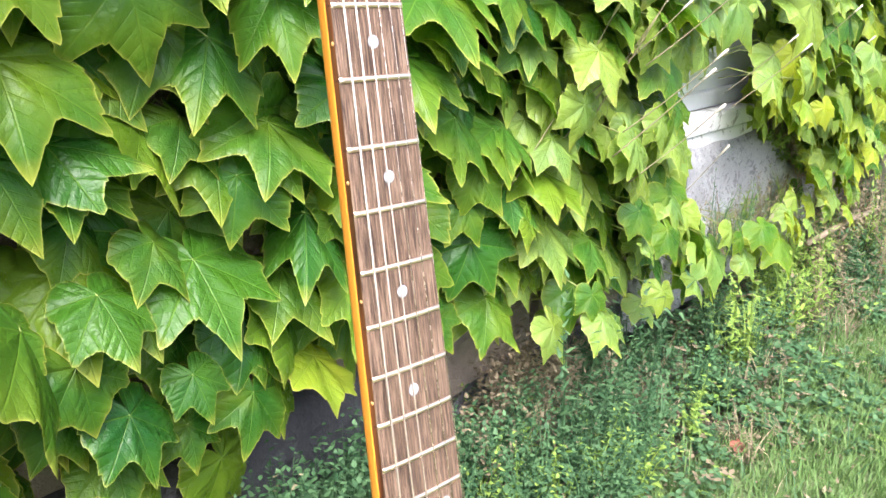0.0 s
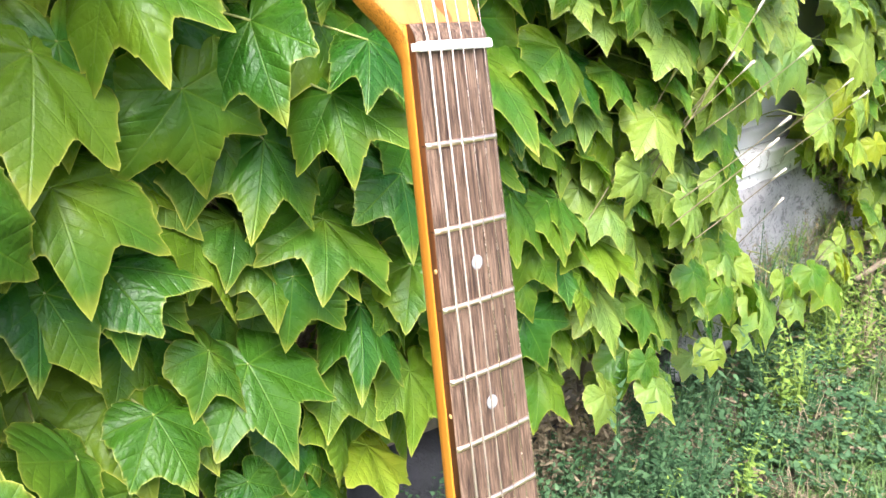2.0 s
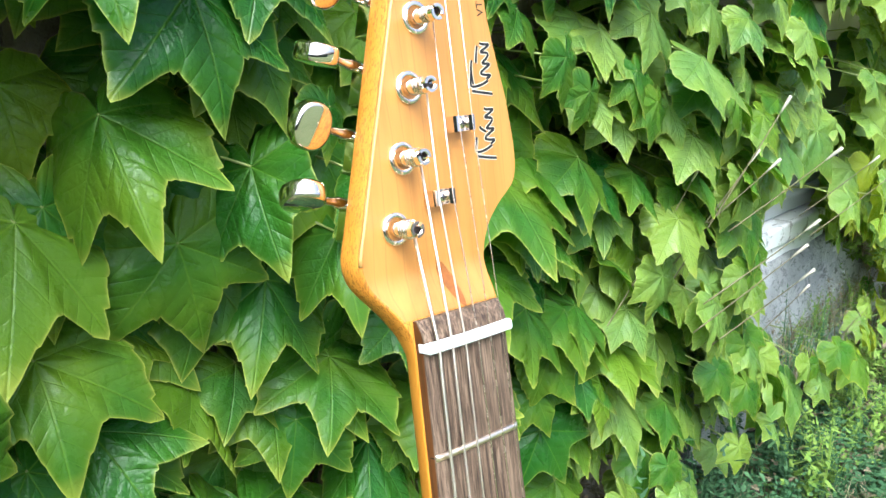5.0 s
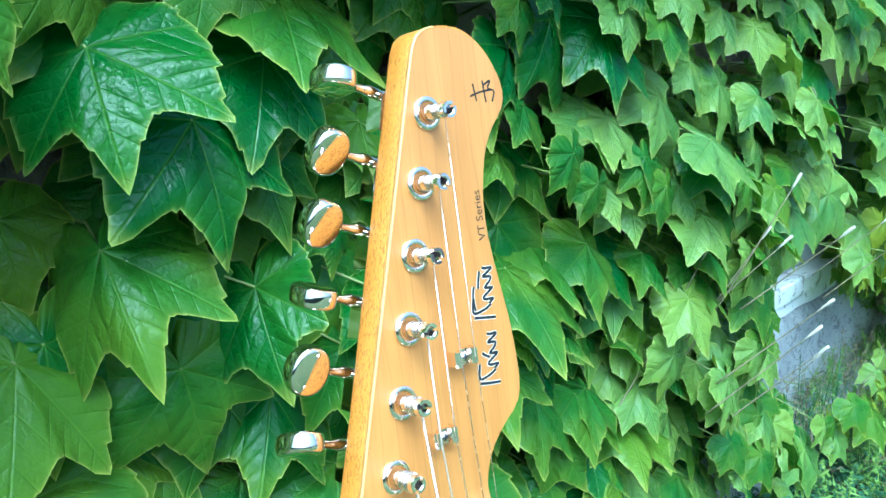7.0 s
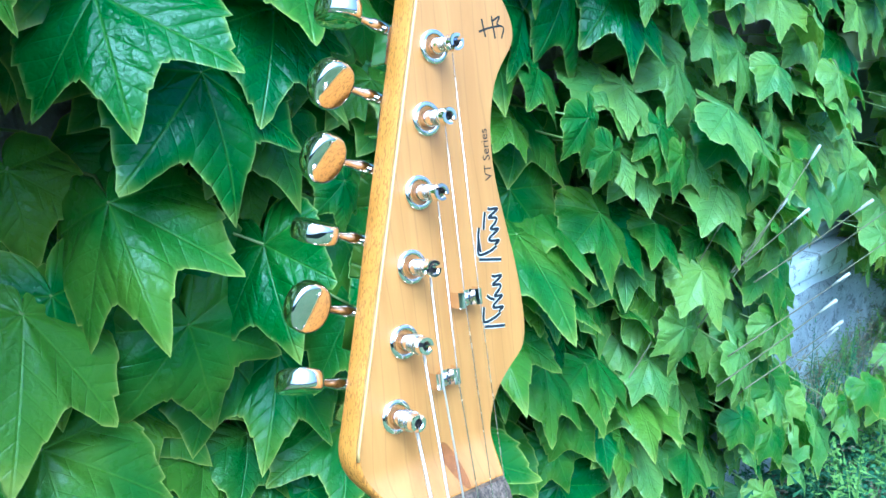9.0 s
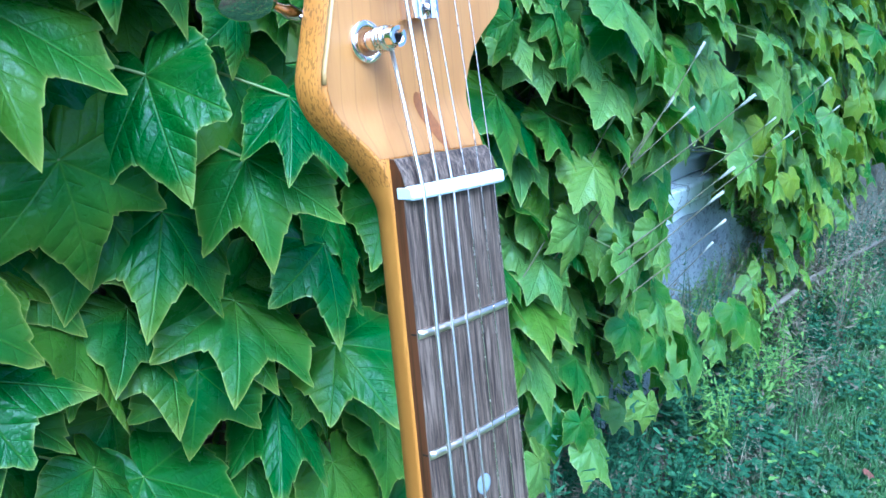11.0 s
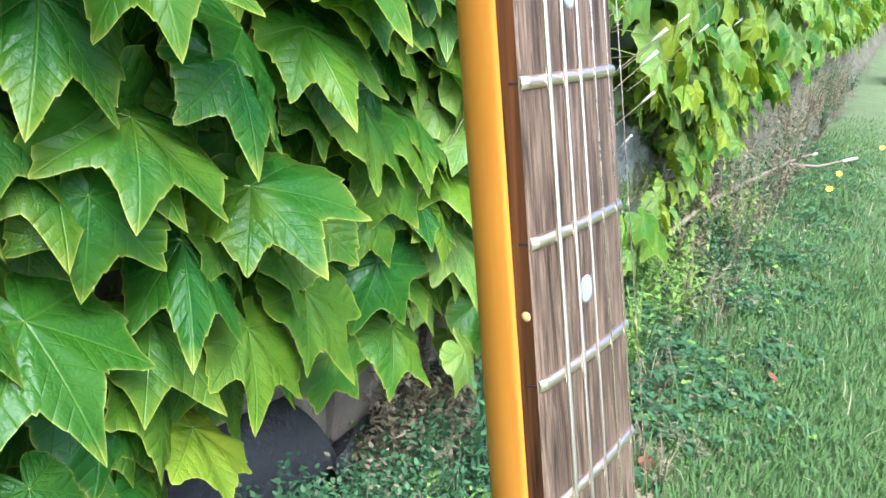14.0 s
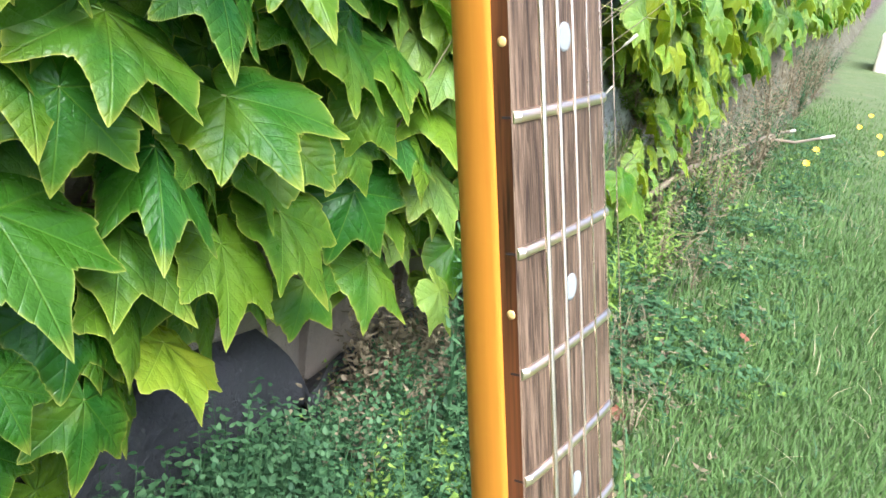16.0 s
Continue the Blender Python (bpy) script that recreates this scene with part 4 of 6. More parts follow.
def leaf_shape(seed, lobed=1.0, teeth=0.05, count=150, rings_at=(0.0, 0.14, 0.3, 0.48, 0.66, 0.82, 0.94, 1.0), wide=(1.0, 1.0), fold=(0.2, 0.2), droop=0.16):
    """Points, faces and rim values of one leaf: stalk end at 0, middle tip at (0, -1), face up z.
    wide, fold: how broad each half is and how far its side lobe bends back."""
    r = np.random.default_rng(seed)
    ph = r.uniform(0, 6, 4)
    swell, curl, ripple = r.uniform(0.020, 0.036), r.uniform(0.02, 0.09), r.uniform(0.010, 0.024)
    a = np.arange(count) * 360.0 / count
    aa = np.minimum(a, 360 - a)
    left = a > 180
    warp = 1 + 0.05 * np.sin(np.radians(a) * 2 + ph[0])
    a0, r0 = zip(*LOBES)
    a1, r1 = zip(*PLAIN)
    rad = lobed * np.interp(aa, a0, r0) + (1 - lobed) * np.interp(aa, a1, r1)
    step = 6 if count > 100 else 4
    saw = ((np.arange(count) * np.where(left, -1, 1)) % step) / step
    size = teeth * (0.75 + 0.5 * np.sin(aa * 0.31 + ph[1])) * np.clip((aa - 5) / 14, 0, 1) * np.clip((176 - aa) / 20, 0, 1)
    rim_rad = rad * warp * (1 + size * (0.55 - saw * 1.25 + np.where(saw == 0, 0.1, 0)))
    t = np.radians(a)
    verts, rim, uvs = [], [], []
    for fr in rings_at:
        edge = fr ** 3
        rr = (rad * warp * (1 - edge) + rim_rad * edge) * fr
        ux, uy = rr * np.sin(t), -rr * np.cos(t)
        low = np.maximum(0.0, -uy)
        bend = np.where(left, fold[0], fold[1])
        x = ux * np.where(left, wide[0], wide[1])
        z = -droop * low ** 2.0 - (bend - 0.05) * (np.abs(ux) / LOBE_X) ** 1.2
        z = z - 0.16 * np.clip((aa - 75) / 60, 0, 1) * rr ** 1.3 - curl * fr ** 5 * (0.6 + 0.4 * np.sin(2 * t + ph[2]))
        signed = np.where(left, t - 2 * np.pi, t)
        z = z + swell * fr * np.cos(7.3 * signed + np.pi) * np.clip((150 - aa) / 40, 0, 1)
        z = z + ripple * fr ** 2 * np.sin(5 * t + ph[3]) + 0.014 * fr ** 5 * np.sin(13 * t + ph[0])
        y = uy + 0.05 * np.sin(ph[1]) * ux * np.abs(ux)
        verts += list(zip(x.tolist(), y.tolist(), z.tolist()))
        rim += [fr] * count
        uvs += list(zip((ux * 0.5 + 0.5).tolist(), (0.6 + uy * 0.5).tolist()))
    faces = []
    for j in range(len(rings_at) - 1):
        for k in range(count):
            p, q = j * count + k, j * count + (k + 1) % count
            faces.append((p, p + count, q + count, q) if j else (p, p + count, q + count))
    return verts, faces, rim, uvs


def leaf_mesh(name, shape):
    verts, faces, rim, uvs = shape
    me = bpy.data.meshes.new(name)
    me.from_pydata(verts, [], faces)
    me.materials.append(M_LEAF)
    at = me.attributes.new("rim", "FLOAT", "POINT")
    at.data.foreach_set("value", rim)
    uv = me.uv_layers.new(name="UVMap")
    corner = np.empty(len(me.loops), dtype=np.int32)
    me.loops.foreach_get("vertex_index", corner)
    uv.data.foreach_set("uv", np.array(uvs, dtype=np.float32)[corner].ravel())
    me.polygons.foreach_set("use_smooth", [True] * len(me.polygons))
    me.update()
    return me


LEAVES = [leaf_mesh("ivy_leaf", leaf_shape(20 + k, (1.0, 0.9, 1.0, 0.75, 1.0, 0.85, 0.75, 0.95, 1.0, 0.7)[k], fold=(0.10 + 0.03 * k, 0.34 - 0.025 * k), droop=0.08 + 0.025 * ((k * 3) % 10))) for k in range(10)]
YOUNG_LIT = [me.copy() for me in LEAVES]
for me in YOUNG_LIT:
    me.materials[0] = M_LEAF_YOUNG_LIT
SMALL = [leaf_shape(60 + k, (1.0, 0.9, 1.0, 0.75, 1.0, 0.85)[k], 0.04, 60, (0.0, 0.4, 0.78, 1.0), fold=(0.12 + 0.05 * k, 0.36 - 0.05 * k), droop=0.1 + 0.04 * k) for k in range(6)]


def leaf_pose(s, off, z, size, roll, lift, yaw):
    """roll: degrees the tip swings along the wall; lift: degrees the face looks up; yaw: turn of the face along the wall."""
    nrm = OUTWARD * math.cos(radians(lift)) * math.cos(radians(yaw)) + ALONG * math.cos(radians(lift)) * math.sin(radians(yaw)) + Vector((0, 0, math.sin(radians(lift))))
    nrm.normalize()
    upv = Vector((0, 0, 1)) - nrm * nrm.z
    upv.normalize()
    side = upv.cross(nrm)
    a = radians(roll)
    y = upv * math.cos(a) + side * math.sin(a)
    x = y.cross(nrm)
    m = Matrix((x, y, nrm)).transposed().to_4x4()
    return Matrix.Translation(at_wall(s, off, z)) @ m @ Matrix.Diagonal((size, size, size, 1))


ivy = thing("ivy", "dense green climbing ivy with lobed leaves covering the wall", "ivy")
rl, rp = random.Random(3), random.Random(77)
SET = []                                               # leaves set one by one: s, z, size


def add_petiole(s, off, z, r):
    a = at_wall(s, off, z)
    b = at_wall(s + r.uniform(-0.03, 0.03), (off + WALL) / 2, z + r.uniform(-0.005, 0.03))
    c = at_wall(s + r.uniform(-0.05, 0.05), WALL + 0.015, z + r.uniform(-0.03, 0.03))
    tube([a, b, c], [0.0011, 0.0013, 0.0016], 5, petioles)


petioles = bmesh.new()


def ivy_leaf(s, z, off, size, roll, lift, yaw, wide=(1.0, 1.0), fold=(0.2, 0.2), lobed=1.0, deep=False, lime=False):
    """One leaf of the ivy with its own outline and bend; deep: an older, darker green leaf; lime: a yellowing one."""
    me = leaf_mesh("ivy_leaf", leaf_shape(300 + len(SET), lobed, wide=wide, fold=fold))
    if deep:
        me.materials[0] = M_LEAF_DEEP
    elif lime:
        me.materials[0] = M_LEAF_LIME
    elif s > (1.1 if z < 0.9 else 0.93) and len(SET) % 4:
        # young tone, its paleness also painting the sky light further along and up
        me.materials[0] = M_LEAF_YOUNG_LIT
    ob = new("leaf", me)
    ob.parent, ob.matrix_basis = ivy, leaf_pose(s, off, z, size, roll, lift, yaw)
    add_petiole(s, off, z, rp)
    SET.append((s, z, size))


ivy_leaf(0.410, 0.934, -0.668, 0.111, -24, 44, -41, (0.64, 0.88), (0.42, 0.33), 1.0)
ivy_leaf(0.523, 0.886, -0.659, 0.089, -26, 35, -61, (0.85, 0.84), (0.16, -0.02), 0.55, deep=True)
ivy_leaf(0.619, 0.869, -0.621, 0.079, 20, 51, -16, (0.55, 1.03), (0.30, 0.36), 1.0, deep=True)
ivy_leaf(0.353, 0.868, -0.679, 0.109, 21, 36, 4, (1.00, 0.95), (0.20, 0.20), 1.0)
ivy_leaf(0.462, 0.835, -0.668, 0.094, -11, 11, -10, (1.04, 1.11), (0.19, 0.15), 1.0)
ivy_leaf(0.598, 0.822, -0.645, 0.093, -9, 45, -36, (0.67, 1.07), (0.30, 0.26), 1.0)
ivy_leaf(0.354, 0.772, -0.677, 0.096, -1, 44, -6, (0.80, 1.19), (0.17, 0.22), 1.0)
ivy_leaf(0.555, 0.780, -0.689, 0.103, 23, 43, -11, (0.78, 0.94), (0.38, 0.35), 1.0)
ivy_leaf(0.404, 0.685, -0.705, 0.088, 18, 55, 9, (1.00, 1.17), (0.20, 0.24), 1.0)
ivy_leaf(0.393, 0.700, -0.690, 0.084, -77, 54, -21, (1.00, 0.86), (0.20, 0.28), 0.6, deep=True)
ivy_leaf(0.523, 0.572, -0.683, 0.108, -2, 50, -2, (0.85, 1.12), (0.14, 0.18), 1.0, deep=True)
ivy_leaf(0.659, 0.595, -0.675, 0.105, 21, 58, -14, (0.55, 0.78), (0.40, 0.42), 1.0, deep=True)
ivy_leaf(0.341, 0.707, -0.694, 0.096, 30, 35, 27, (1.00, 1.05), (0.20, 0.27), 1.0, deep=True)
ivy_leaf(0.676, 0.420, -0.681, 0.084, 45, 53, 37, (0.98, 1.05), (0.04, 0.09), 0.45, lime=True)
ivy_leaf(0.570, 0.650, -0.672, 0.075, 10, 22, -24, (1.00, 1.13), (0.20, 0.17), 1.0)
ivy_leaf(0.612, 0.697, -0.675, 0.094, 33, 54, 4, (1.00, 1.19), (0.20, 0.20), 1.0)
ivy_leaf(0.597, 0.710, -0.678, 0.113, 20, -6, 5, (0.74, 1.02), (0.12, 0.18), 1.0)
ivy_leaf(0.721, 0.503, -0.660, 0.094, 27, 37, 8, (0.83, 1.10), (0.09, 0.13), 1.0)
ivy_leaf(0.716, 0.631, -0.655, 0.101, -32, 57, -41, (0.72, 1.22), (0.23, 0.22), 1.0)
ivy_leaf(0.811, 0.509, -0.665, 0.103, -9, 39, 6, (0.95, 0.99), (0.03, 0.06), 1.0)
ivy_leaf(0.399, 1.065, -0.640, 0.095, -17, 38, -41, (0.86, 1.08), (0.28, 0.20), 1.0, deep=True)
ivy_leaf(0.467, 1.017, -0.641, 0.104, -2, 29, 4, (1.01, 0.98), (0.11, 0.09), 1.0, deep=True)
ivy_leaf(0.494, 1.131, -0.650, 0.078, -31, 31, -7, (1.08, 1.00), (0.23, 0.20), 1.0)
ivy_leaf(0.542, 1.106, -0.649, 0.104, -31, 53, 7, (1.00, 1.00), (0.17, 0.20), 1.0)
ivy_leaf(0.397, 1.130, -0.650, 0.087, -10, 17, 33, (1.00, 0.98), (0.20, 0.23), 1.0)
ivy_leaf(0.536, 1.057, -0.655, 0.094, -19, 39, 7, (1.00, 1.00), (0.19, 0.20), 1.0, deep=True)
ivy_leaf(0.378, 1.123, -0.662, 0.064, -33, 3, 24, (1.09, 1.00), (0.23, 0.20), 1.0)
ivy_leaf(0.385, 0.513, -0.659, 0.072, -7, 17, 5, (0.92, 1.05), (0.07, 0.08), 0.4)
ivy_leaf(0.432, 0.448, -0.661, 0.076, 2, 35, 17, (0.95, 1.01), (0.14, 0.17), 1.0, deep=True)
ivy_leaf(0.502, 0.464, -0.662, 0.051, -10, 36, -6, (1.01, 1.03), (0.20, 0.19), 1.0, deep=True)
ivy_leaf(0.573, 0.419, -0.661, 0.073, 22, 22, 4, (0.95, 1.03), (0.18, 0.18), 1.0)
ivy_leaf(0.411, 0.571, -0.661, 0.072, 0, 52, 7, (0.93, 1.03), (0.25, 0.27), 0.5, deep=True)
ivy_leaf(0.342, 0.560, -0.658, 0.115, 24, 26, 57, (0.97, 0.98), (0.14, 0.24), 0.3)
ivy_leaf(0.585, 0.493, -0.690, 0.094, -19, 34, 15, (0.98, 1.00), (0.18, 0.20), 0.8, deep=True)
ivy_leaf(0.642, 0.481, -0.690, 0.089, 51, 29, 38, (1.00, 1.01), (0.20, 0.25), 0.4)
ivy_leaf(0.319, 0.568, -0.661, 0.068, 20, 41, 17, (0.83, 1.08), (0.10, 0.16), 0.5)
ivy_leaf(0.823, 0.839, -0.655, 0.129, 7, 55, 3, (1.00, 1.05), (0.20, 0.20), 1.0)
ivy_leaf(0.859, 0.794, -0.660, 0.089, -10, 46, 14, (0.98, 1.00), (0.17, 0.20), 1.0)
ivy_leaf(1.000, 0.816, -0.660, 0.082, -27, 40, -12, (0.98, 1.04), (0.17, 0.15), 1.0, deep=True)
ivy_leaf(1.006, 0.571, -0.660, 0.086, -18, 48, 11, (0.97, 1.00), (0.17, 0.20), 1.0, deep=True)
ivy_leaf(0.935, 0.504, -0.660, 0.091, -26, 20, -22, (1.00, 1.08), (0.20, 0.15), 1.0, deep=True)
ivy_leaf(1.102, 0.503, -0.658, 0.110, 21, 47, 8, (0.84, 1.11), (0.18, 0.21), 1.0)
ivy_leaf(1.080, 0.582, -0.658, 0.105, 38, 65, 10, (1.00, 1.11), (0.20, 0.19), 1.0)
ivy_leaf(0.889, 0.675, -0.659, 0.099, -17, 39, 15, (0.98, 1.00), (0.17, 0.20), 1.0)
ivy_leaf(0.821, 1.056, -0.660, 0.091, -1, 18, 31, (0.99, 1.00), (0.15, 0.20), 1.0, deep=True)
ivy_leaf(0.813, 0.956, -0.662, 0.050, 11, 42, 11, (1.01, 1.00), (0.19, 0.20), 1.0)
ivy_leaf(0.789, 0.754, -0.659, 0.097, -3, 54, -19, (0.57, 1.14), (0.27, 0.27), 1.0)
ivy_leaf(0.698, 0.731, -0.656, 0.090, 23, 38, 12, (1.02, 1.00), (0.19, 0.20), 1.0, deep=True)
ivy_leaf(0.734, 0.752, -0.680, 0.087, 19, 36, 25, (1.00, 1.00), (0.16, 0.20), 1.0, deep=True)
ivy_leaf(0.866, 0.792, -0.659, 0.096, -11, 57, 16, (0.98, 1.00), (0.16, 0.20), 1.0)
ivy_leaf(0.832, 0.685, -0.682, 0.064, 25, 43, 14, (1.02, 1.00), (0.19, 0.20), 1.0)
ivy_leaf(0.918, 0.689, -0.672, 0.057, -8, 26, 7, (1.00, 1.00), (0.20, 0.20), 1.0, deep=True)
ivy_leaf(0.970, 0.652, -0.659, 0.098, -18, 46, 20, (0.99, 1.00), (0.15, 0.20), 1.0)
ivy_leaf(0.993, 0.652, -0.660, 0.088, 39, 47, 16, (1.00, 1.05), (0.20, 0.20), 1.0)
ivy_leaf(0.918, 0.564, -0.661, 0.066, -17, 27, -20, (1.00, 1.07), (0.20, 0.16), 1.0)
ivy_leaf(1.455, 0.399, -0.659, 0.101, 25, 40, 17, (1.00, 1.00), (0.18, 0.20), 1.0, deep=True)
ivy_leaf(1.300, 0.405, -0.660, 0.087, -22, 34, 5, (1.00, 1.00), (0.20, 0.20), 1.0, deep=True)
ivy_leaf(1.160, 0.640, -0.661, 0.071, -19, 53, -3, (1.00, 1.00), (0.20, 0.20), 1.0, deep=True)
ivy_leaf(1.040, 0.762, -0.660, 0.081, 14, 24, 3, (1.00, 1.00), (0.20, 0.20), 1.0)
ivy_leaf(1.095, 0.743, -0.660, 0.088, 9, 24, 4, (1.00, 1.00), (0.20, 0.20), 1.0)
ivy_leaf(0.979, 0.738, -0.690, 0.086, -45, 34, -0, (1.00, 1.00), (0.20, 0.20), 0.6, deep=True)
ivy_leaf(1.071, 0.642, -0.661, 0.064, -29, 28, 9, (1.00, 1.00), (0.20, 0.20), 1.0)
ivy_leaf(1.217, 0.700, -0.659, 0.095, -22, 38, 3, (1.00, 1.00), (0.20, 0.20), 1.0)
ivy_leaf(1.366, 0.577, -0.661, 0.070, -30, 30, 7, (1.00, 1.00), (0.20, 0.20), 1.0, deep=True)
ivy_leaf(1.236, 0.539, -0.661, 0.068, -46, 34, -20, (0.97, 1.00), (0.21, 0.20), 1.0)
ivy_leaf(1.031, 0.482, -0.685, 0.092, 14, 43, 10, lobed=0.75)
ivy_leaf(0.883, 0.857, -0.680, 0.104, -1, 59, 6, lobed=1.0)
ivy_leaf(0.947, 0.844, -0.641, 0.089, 19, 38, 5, lobed=1.0)
ivy_leaf(0.925, 0.606, -0.648, 0.068, -31, 19, -34, lobed=1.0)
ivy_leaf(1.174, 0.458, -0.688, 0.086, 15, 52, -1, lobed=0.9)
ivy_leaf(0.945, 0.992, -0.652, 0.081, 12, 46, 5, lobed=1.0)
ivy_leaf(0.958, 0.916, -0.638, 0.061, -3, 47, -16, lobed=1.0)
ivy_leaf(1.008, 0.937, -0.611, 0.059, 3, 20, -5, lobed=0.95)
ivy_leaf(1.059, 0.698, -0.660, 0.060, 81, 54, 65, lobed=0.85)
ivy_leaf(1.189, 0.569, -0.673, 0.100, 15, 49, -5, lobed=1.0)
ivy_leaf(1.109, 0.891, -0.620, 0.062, -9, 33, -21, lobed=1.0)
ivy_leaf(1.070, 0.810, -0.641, 0.071, 2, 47, 12, lobed=1.0)
ivy_leaf(1.344, 0.385, -0.649, 0.061, 6, 32, 4, lobed=0.9)
ivy_leaf(1.415, 0.447, -0.644, 0.057, 4, 39, -8, lobed=0.95)
ivy_leaf(1.359, 0.513, -0.618, 0.040, 9, 24, -16, lobed=1.0)
ivy_leaf(1.581, 0.316, -0.627, 0.065, 17, 18, 1, lobed=0.75)
ivy_leaf(1.556, 0.402, -0.640, 0.065, 20, 31, 6, lobed=0.85)
ivy_leaf(0.852, 0.959, -0.600, 0.054, -9, 5, 5, lobed=0.95)
ivy_leaf(0.892, 0.924, -0.596, 0.046, 21, 2, -4, lobed=0.75)
ivy_leaf(1.042, 0.902, -0.600, 0.055, 10, 11, 2, lobed=0.85)
ivy_leaf(1.104, 0.678, -0.604, 0.064, 11, 7, -8, lobed=1.0)
ivy_leaf(1.248, 0.632, -0.605, 0.052, 13, 22, -30, lobed=1.0)
ivy_leaf(0.507, 0.399, -0.684, 0.052, -2, 27, -7, lobed=1.0)
ivy_leaf(0.591, 0.927, -0.646, 0.045, 7, 11, 13, lobed=0.9)
ivy_leaf(0.886, 1.082, -0.659, 0.101, -13, 17, 12, (1.01, 1.00), (0.21, 0.20), 0.85, deep=True)
ivy_leaf(0.946, 1.081, -0.638, 0.108, 17, 39, -3, (0.58, 1.15), (0.22, 0.26), 1.0, deep=True)
ivy_leaf(0.946, 1.098, -0.612, 0.058, 11, 27, 5, (1.00, 1.00), (0.20, 0.20), 0.5)
ivy_leaf(1.032, 1.085, -0.612, 0.060, 21, 34, 1, (0.99, 1.02), (0.08, 0.07), 0.85)
ivy_leaf(0.960, 0.981, -0.632, 0.065, 28, 44, -1, (0.99, 1.04), (0.23, 0.21), 1.0)
ivy_leaf(1.055, 1.000, -0.626, 0.079, 27, 29, 1, (0.99, 1.02), (0.20, 0.20), 1.0)
ivy_leaf(1.128, 1.035, -0.627, 0.066, 8, 31, 1, (0.93, 1.06), (0.16, 0.17), 0.85)
ivy_leaf(1.170, 1.079, -0.627, 0.057, 25, 35, -0, (0.93, 1.06), (0.20, 0.20), 0.85)
ivy_leaf(1.161, 1.098, -0.612, 0.058, -3, 35, -2, (1.01, 1.00), (0.22, 0.20), 0.85)
ivy_leaf(1.263, 1.076, -0.612, 0.067, 11, 39, -21, (1.00, 1.06), (0.20, 0.14), 0.85)
ivy_leaf(1.367, 1.026, -0.611, 0.072, 8, 33, -2, (0.96, 1.04), (0.20, 0.20), 0.85)
ivy_leaf(1.394, 1.098, -0.612, 0.068, -34, 36, -5, (1.00, 1.00), (0.21, 0.20), 0.85)
ivy_leaf(1.571, 1.014, -0.640, 0.086, 23, 39, -3, (0.89, 1.10), (0.17, 0.17), 1.0, deep=True)
ivy_leaf(1.584, 1.065, -0.625, 0.086, 16, 28, 7, (0.93, 1.06), (0.15, 0.17), 0.85)
ivy_leaf(1.663, 1.065, -0.626, 0.076, -4, 23, -3, (1.00, 1.01), (0.20, 0.18), 0.85)
ivy_leaf(1.661, 1.106, -0.627, 0.059, 4, 34, -19, (1.00, 1.04), (0.20, 0.15), 0.85)
ivy_leaf(1.743, 1.079, -0.627, 0.066, 1, 26, -14, (1.00, 1.02), (0.20, 0.16), 0.85)
ivy_leaf(1.174, 1.010, -0.611, 0.081, 16, 24, 2, (0.91, 1.07), (0.12, 0.14), 1.0)
ivy_leaf(1.296, 0.978, -0.627, 0.057, -2, 25, 5, (1.00, 1.00), (0.20, 0.20), 0.85)
ivy_leaf(1.513, 0.947, -0.626, 0.082, 21, 61, -11, (1.10, 0.98), (0.23, 0.14), 0.85)
ivy_leaf(1.333, 0.923, -0.627, 0.055, 2, 25, 6, (1.00, 1.00), (0.20, 0.20), 0.85)
ivy_leaf(0.838, 1.002, -0.652, 0.063, 5, 34, 18, (0.98, 1.01), (0.11, 0.14), 0.85)
ivy_leaf(0.845, 1.111, -0.632, 0.038, -4, 30, 6, (1.00, 1.00), (0.20, 0.20), 0.85, deep=True)
ivy_leaf(0.955, 1.120, -0.612, 0.044, -7, 39, -4, (1.02, 1.00), (0.22, 0.20), 0.85)
ivy_leaf(1.047, 1.120, -0.612, 0.060, -4, 37, -16, (0.97, 1.06), (0.18, 0.14), 0.85)
ivy_leaf(1.221, 1.132, -0.612, 0.049, -11, 33, 6, (1.00, 1.00), (0.20, 0.20), 0.85)
ivy_leaf(1.318, 1.124, -0.612, 0.057, -1, 29, 4, (1.00, 1.00), (0.20, 0.20), 0.85)
ivy_leaf(0.813, 1.100, -0.642, 0.051, -4, 16, 6, (1.00, 1.00), (0.20, 0.19), 0.85)
ivy_leaf(1.430, 0.817, -0.600, 0.088, 25, 37, -4, (1.00, 1.03), (0.20, 0.18), 0.9)
ivy_leaf(1.606, 0.812, -0.608, 0.100, -30, 20, -14, (1.12, 0.93), (0.16, 0.09), 0.9)
ivy_leaf(1.685, 0.841, -0.631, 0.079, 43, 50, 8, (1.00, 1.04), (0.20, 0.18), 0.9)
ivy_leaf(1.354, 0.858, -0.612, 0.067, 16, 26, -11, (0.97, 1.05), (0.11, 0.09), 0.5, deep=True)
ivy_leaf(1.438, 0.884, -0.611, 0.077, 13, 45, -16, (1.08, 1.00), (0.27, 0.20), 0.9)
ivy_leaf(1.163, 0.928, -0.601, 0.080, -0, 34, -14, (1.01, 1.02), (0.29, 0.23), 1.0, deep=True)
ivy_leaf(1.142, 0.852, -0.601, 0.080, 1, 44, -2, (1.02, 1.00), (0.21, 0.20), 0.9)
ivy_leaf(1.315, 0.731, -0.599, 0.097, 7, 34, -2, (1.00, 1.01), (0.20, 0.18), 0.9)
ivy_leaf(1.123, 0.750, -0.601, 0.076, -5, 39, -14, (1.06, 1.00), (0.24, 0.20), 0.9)
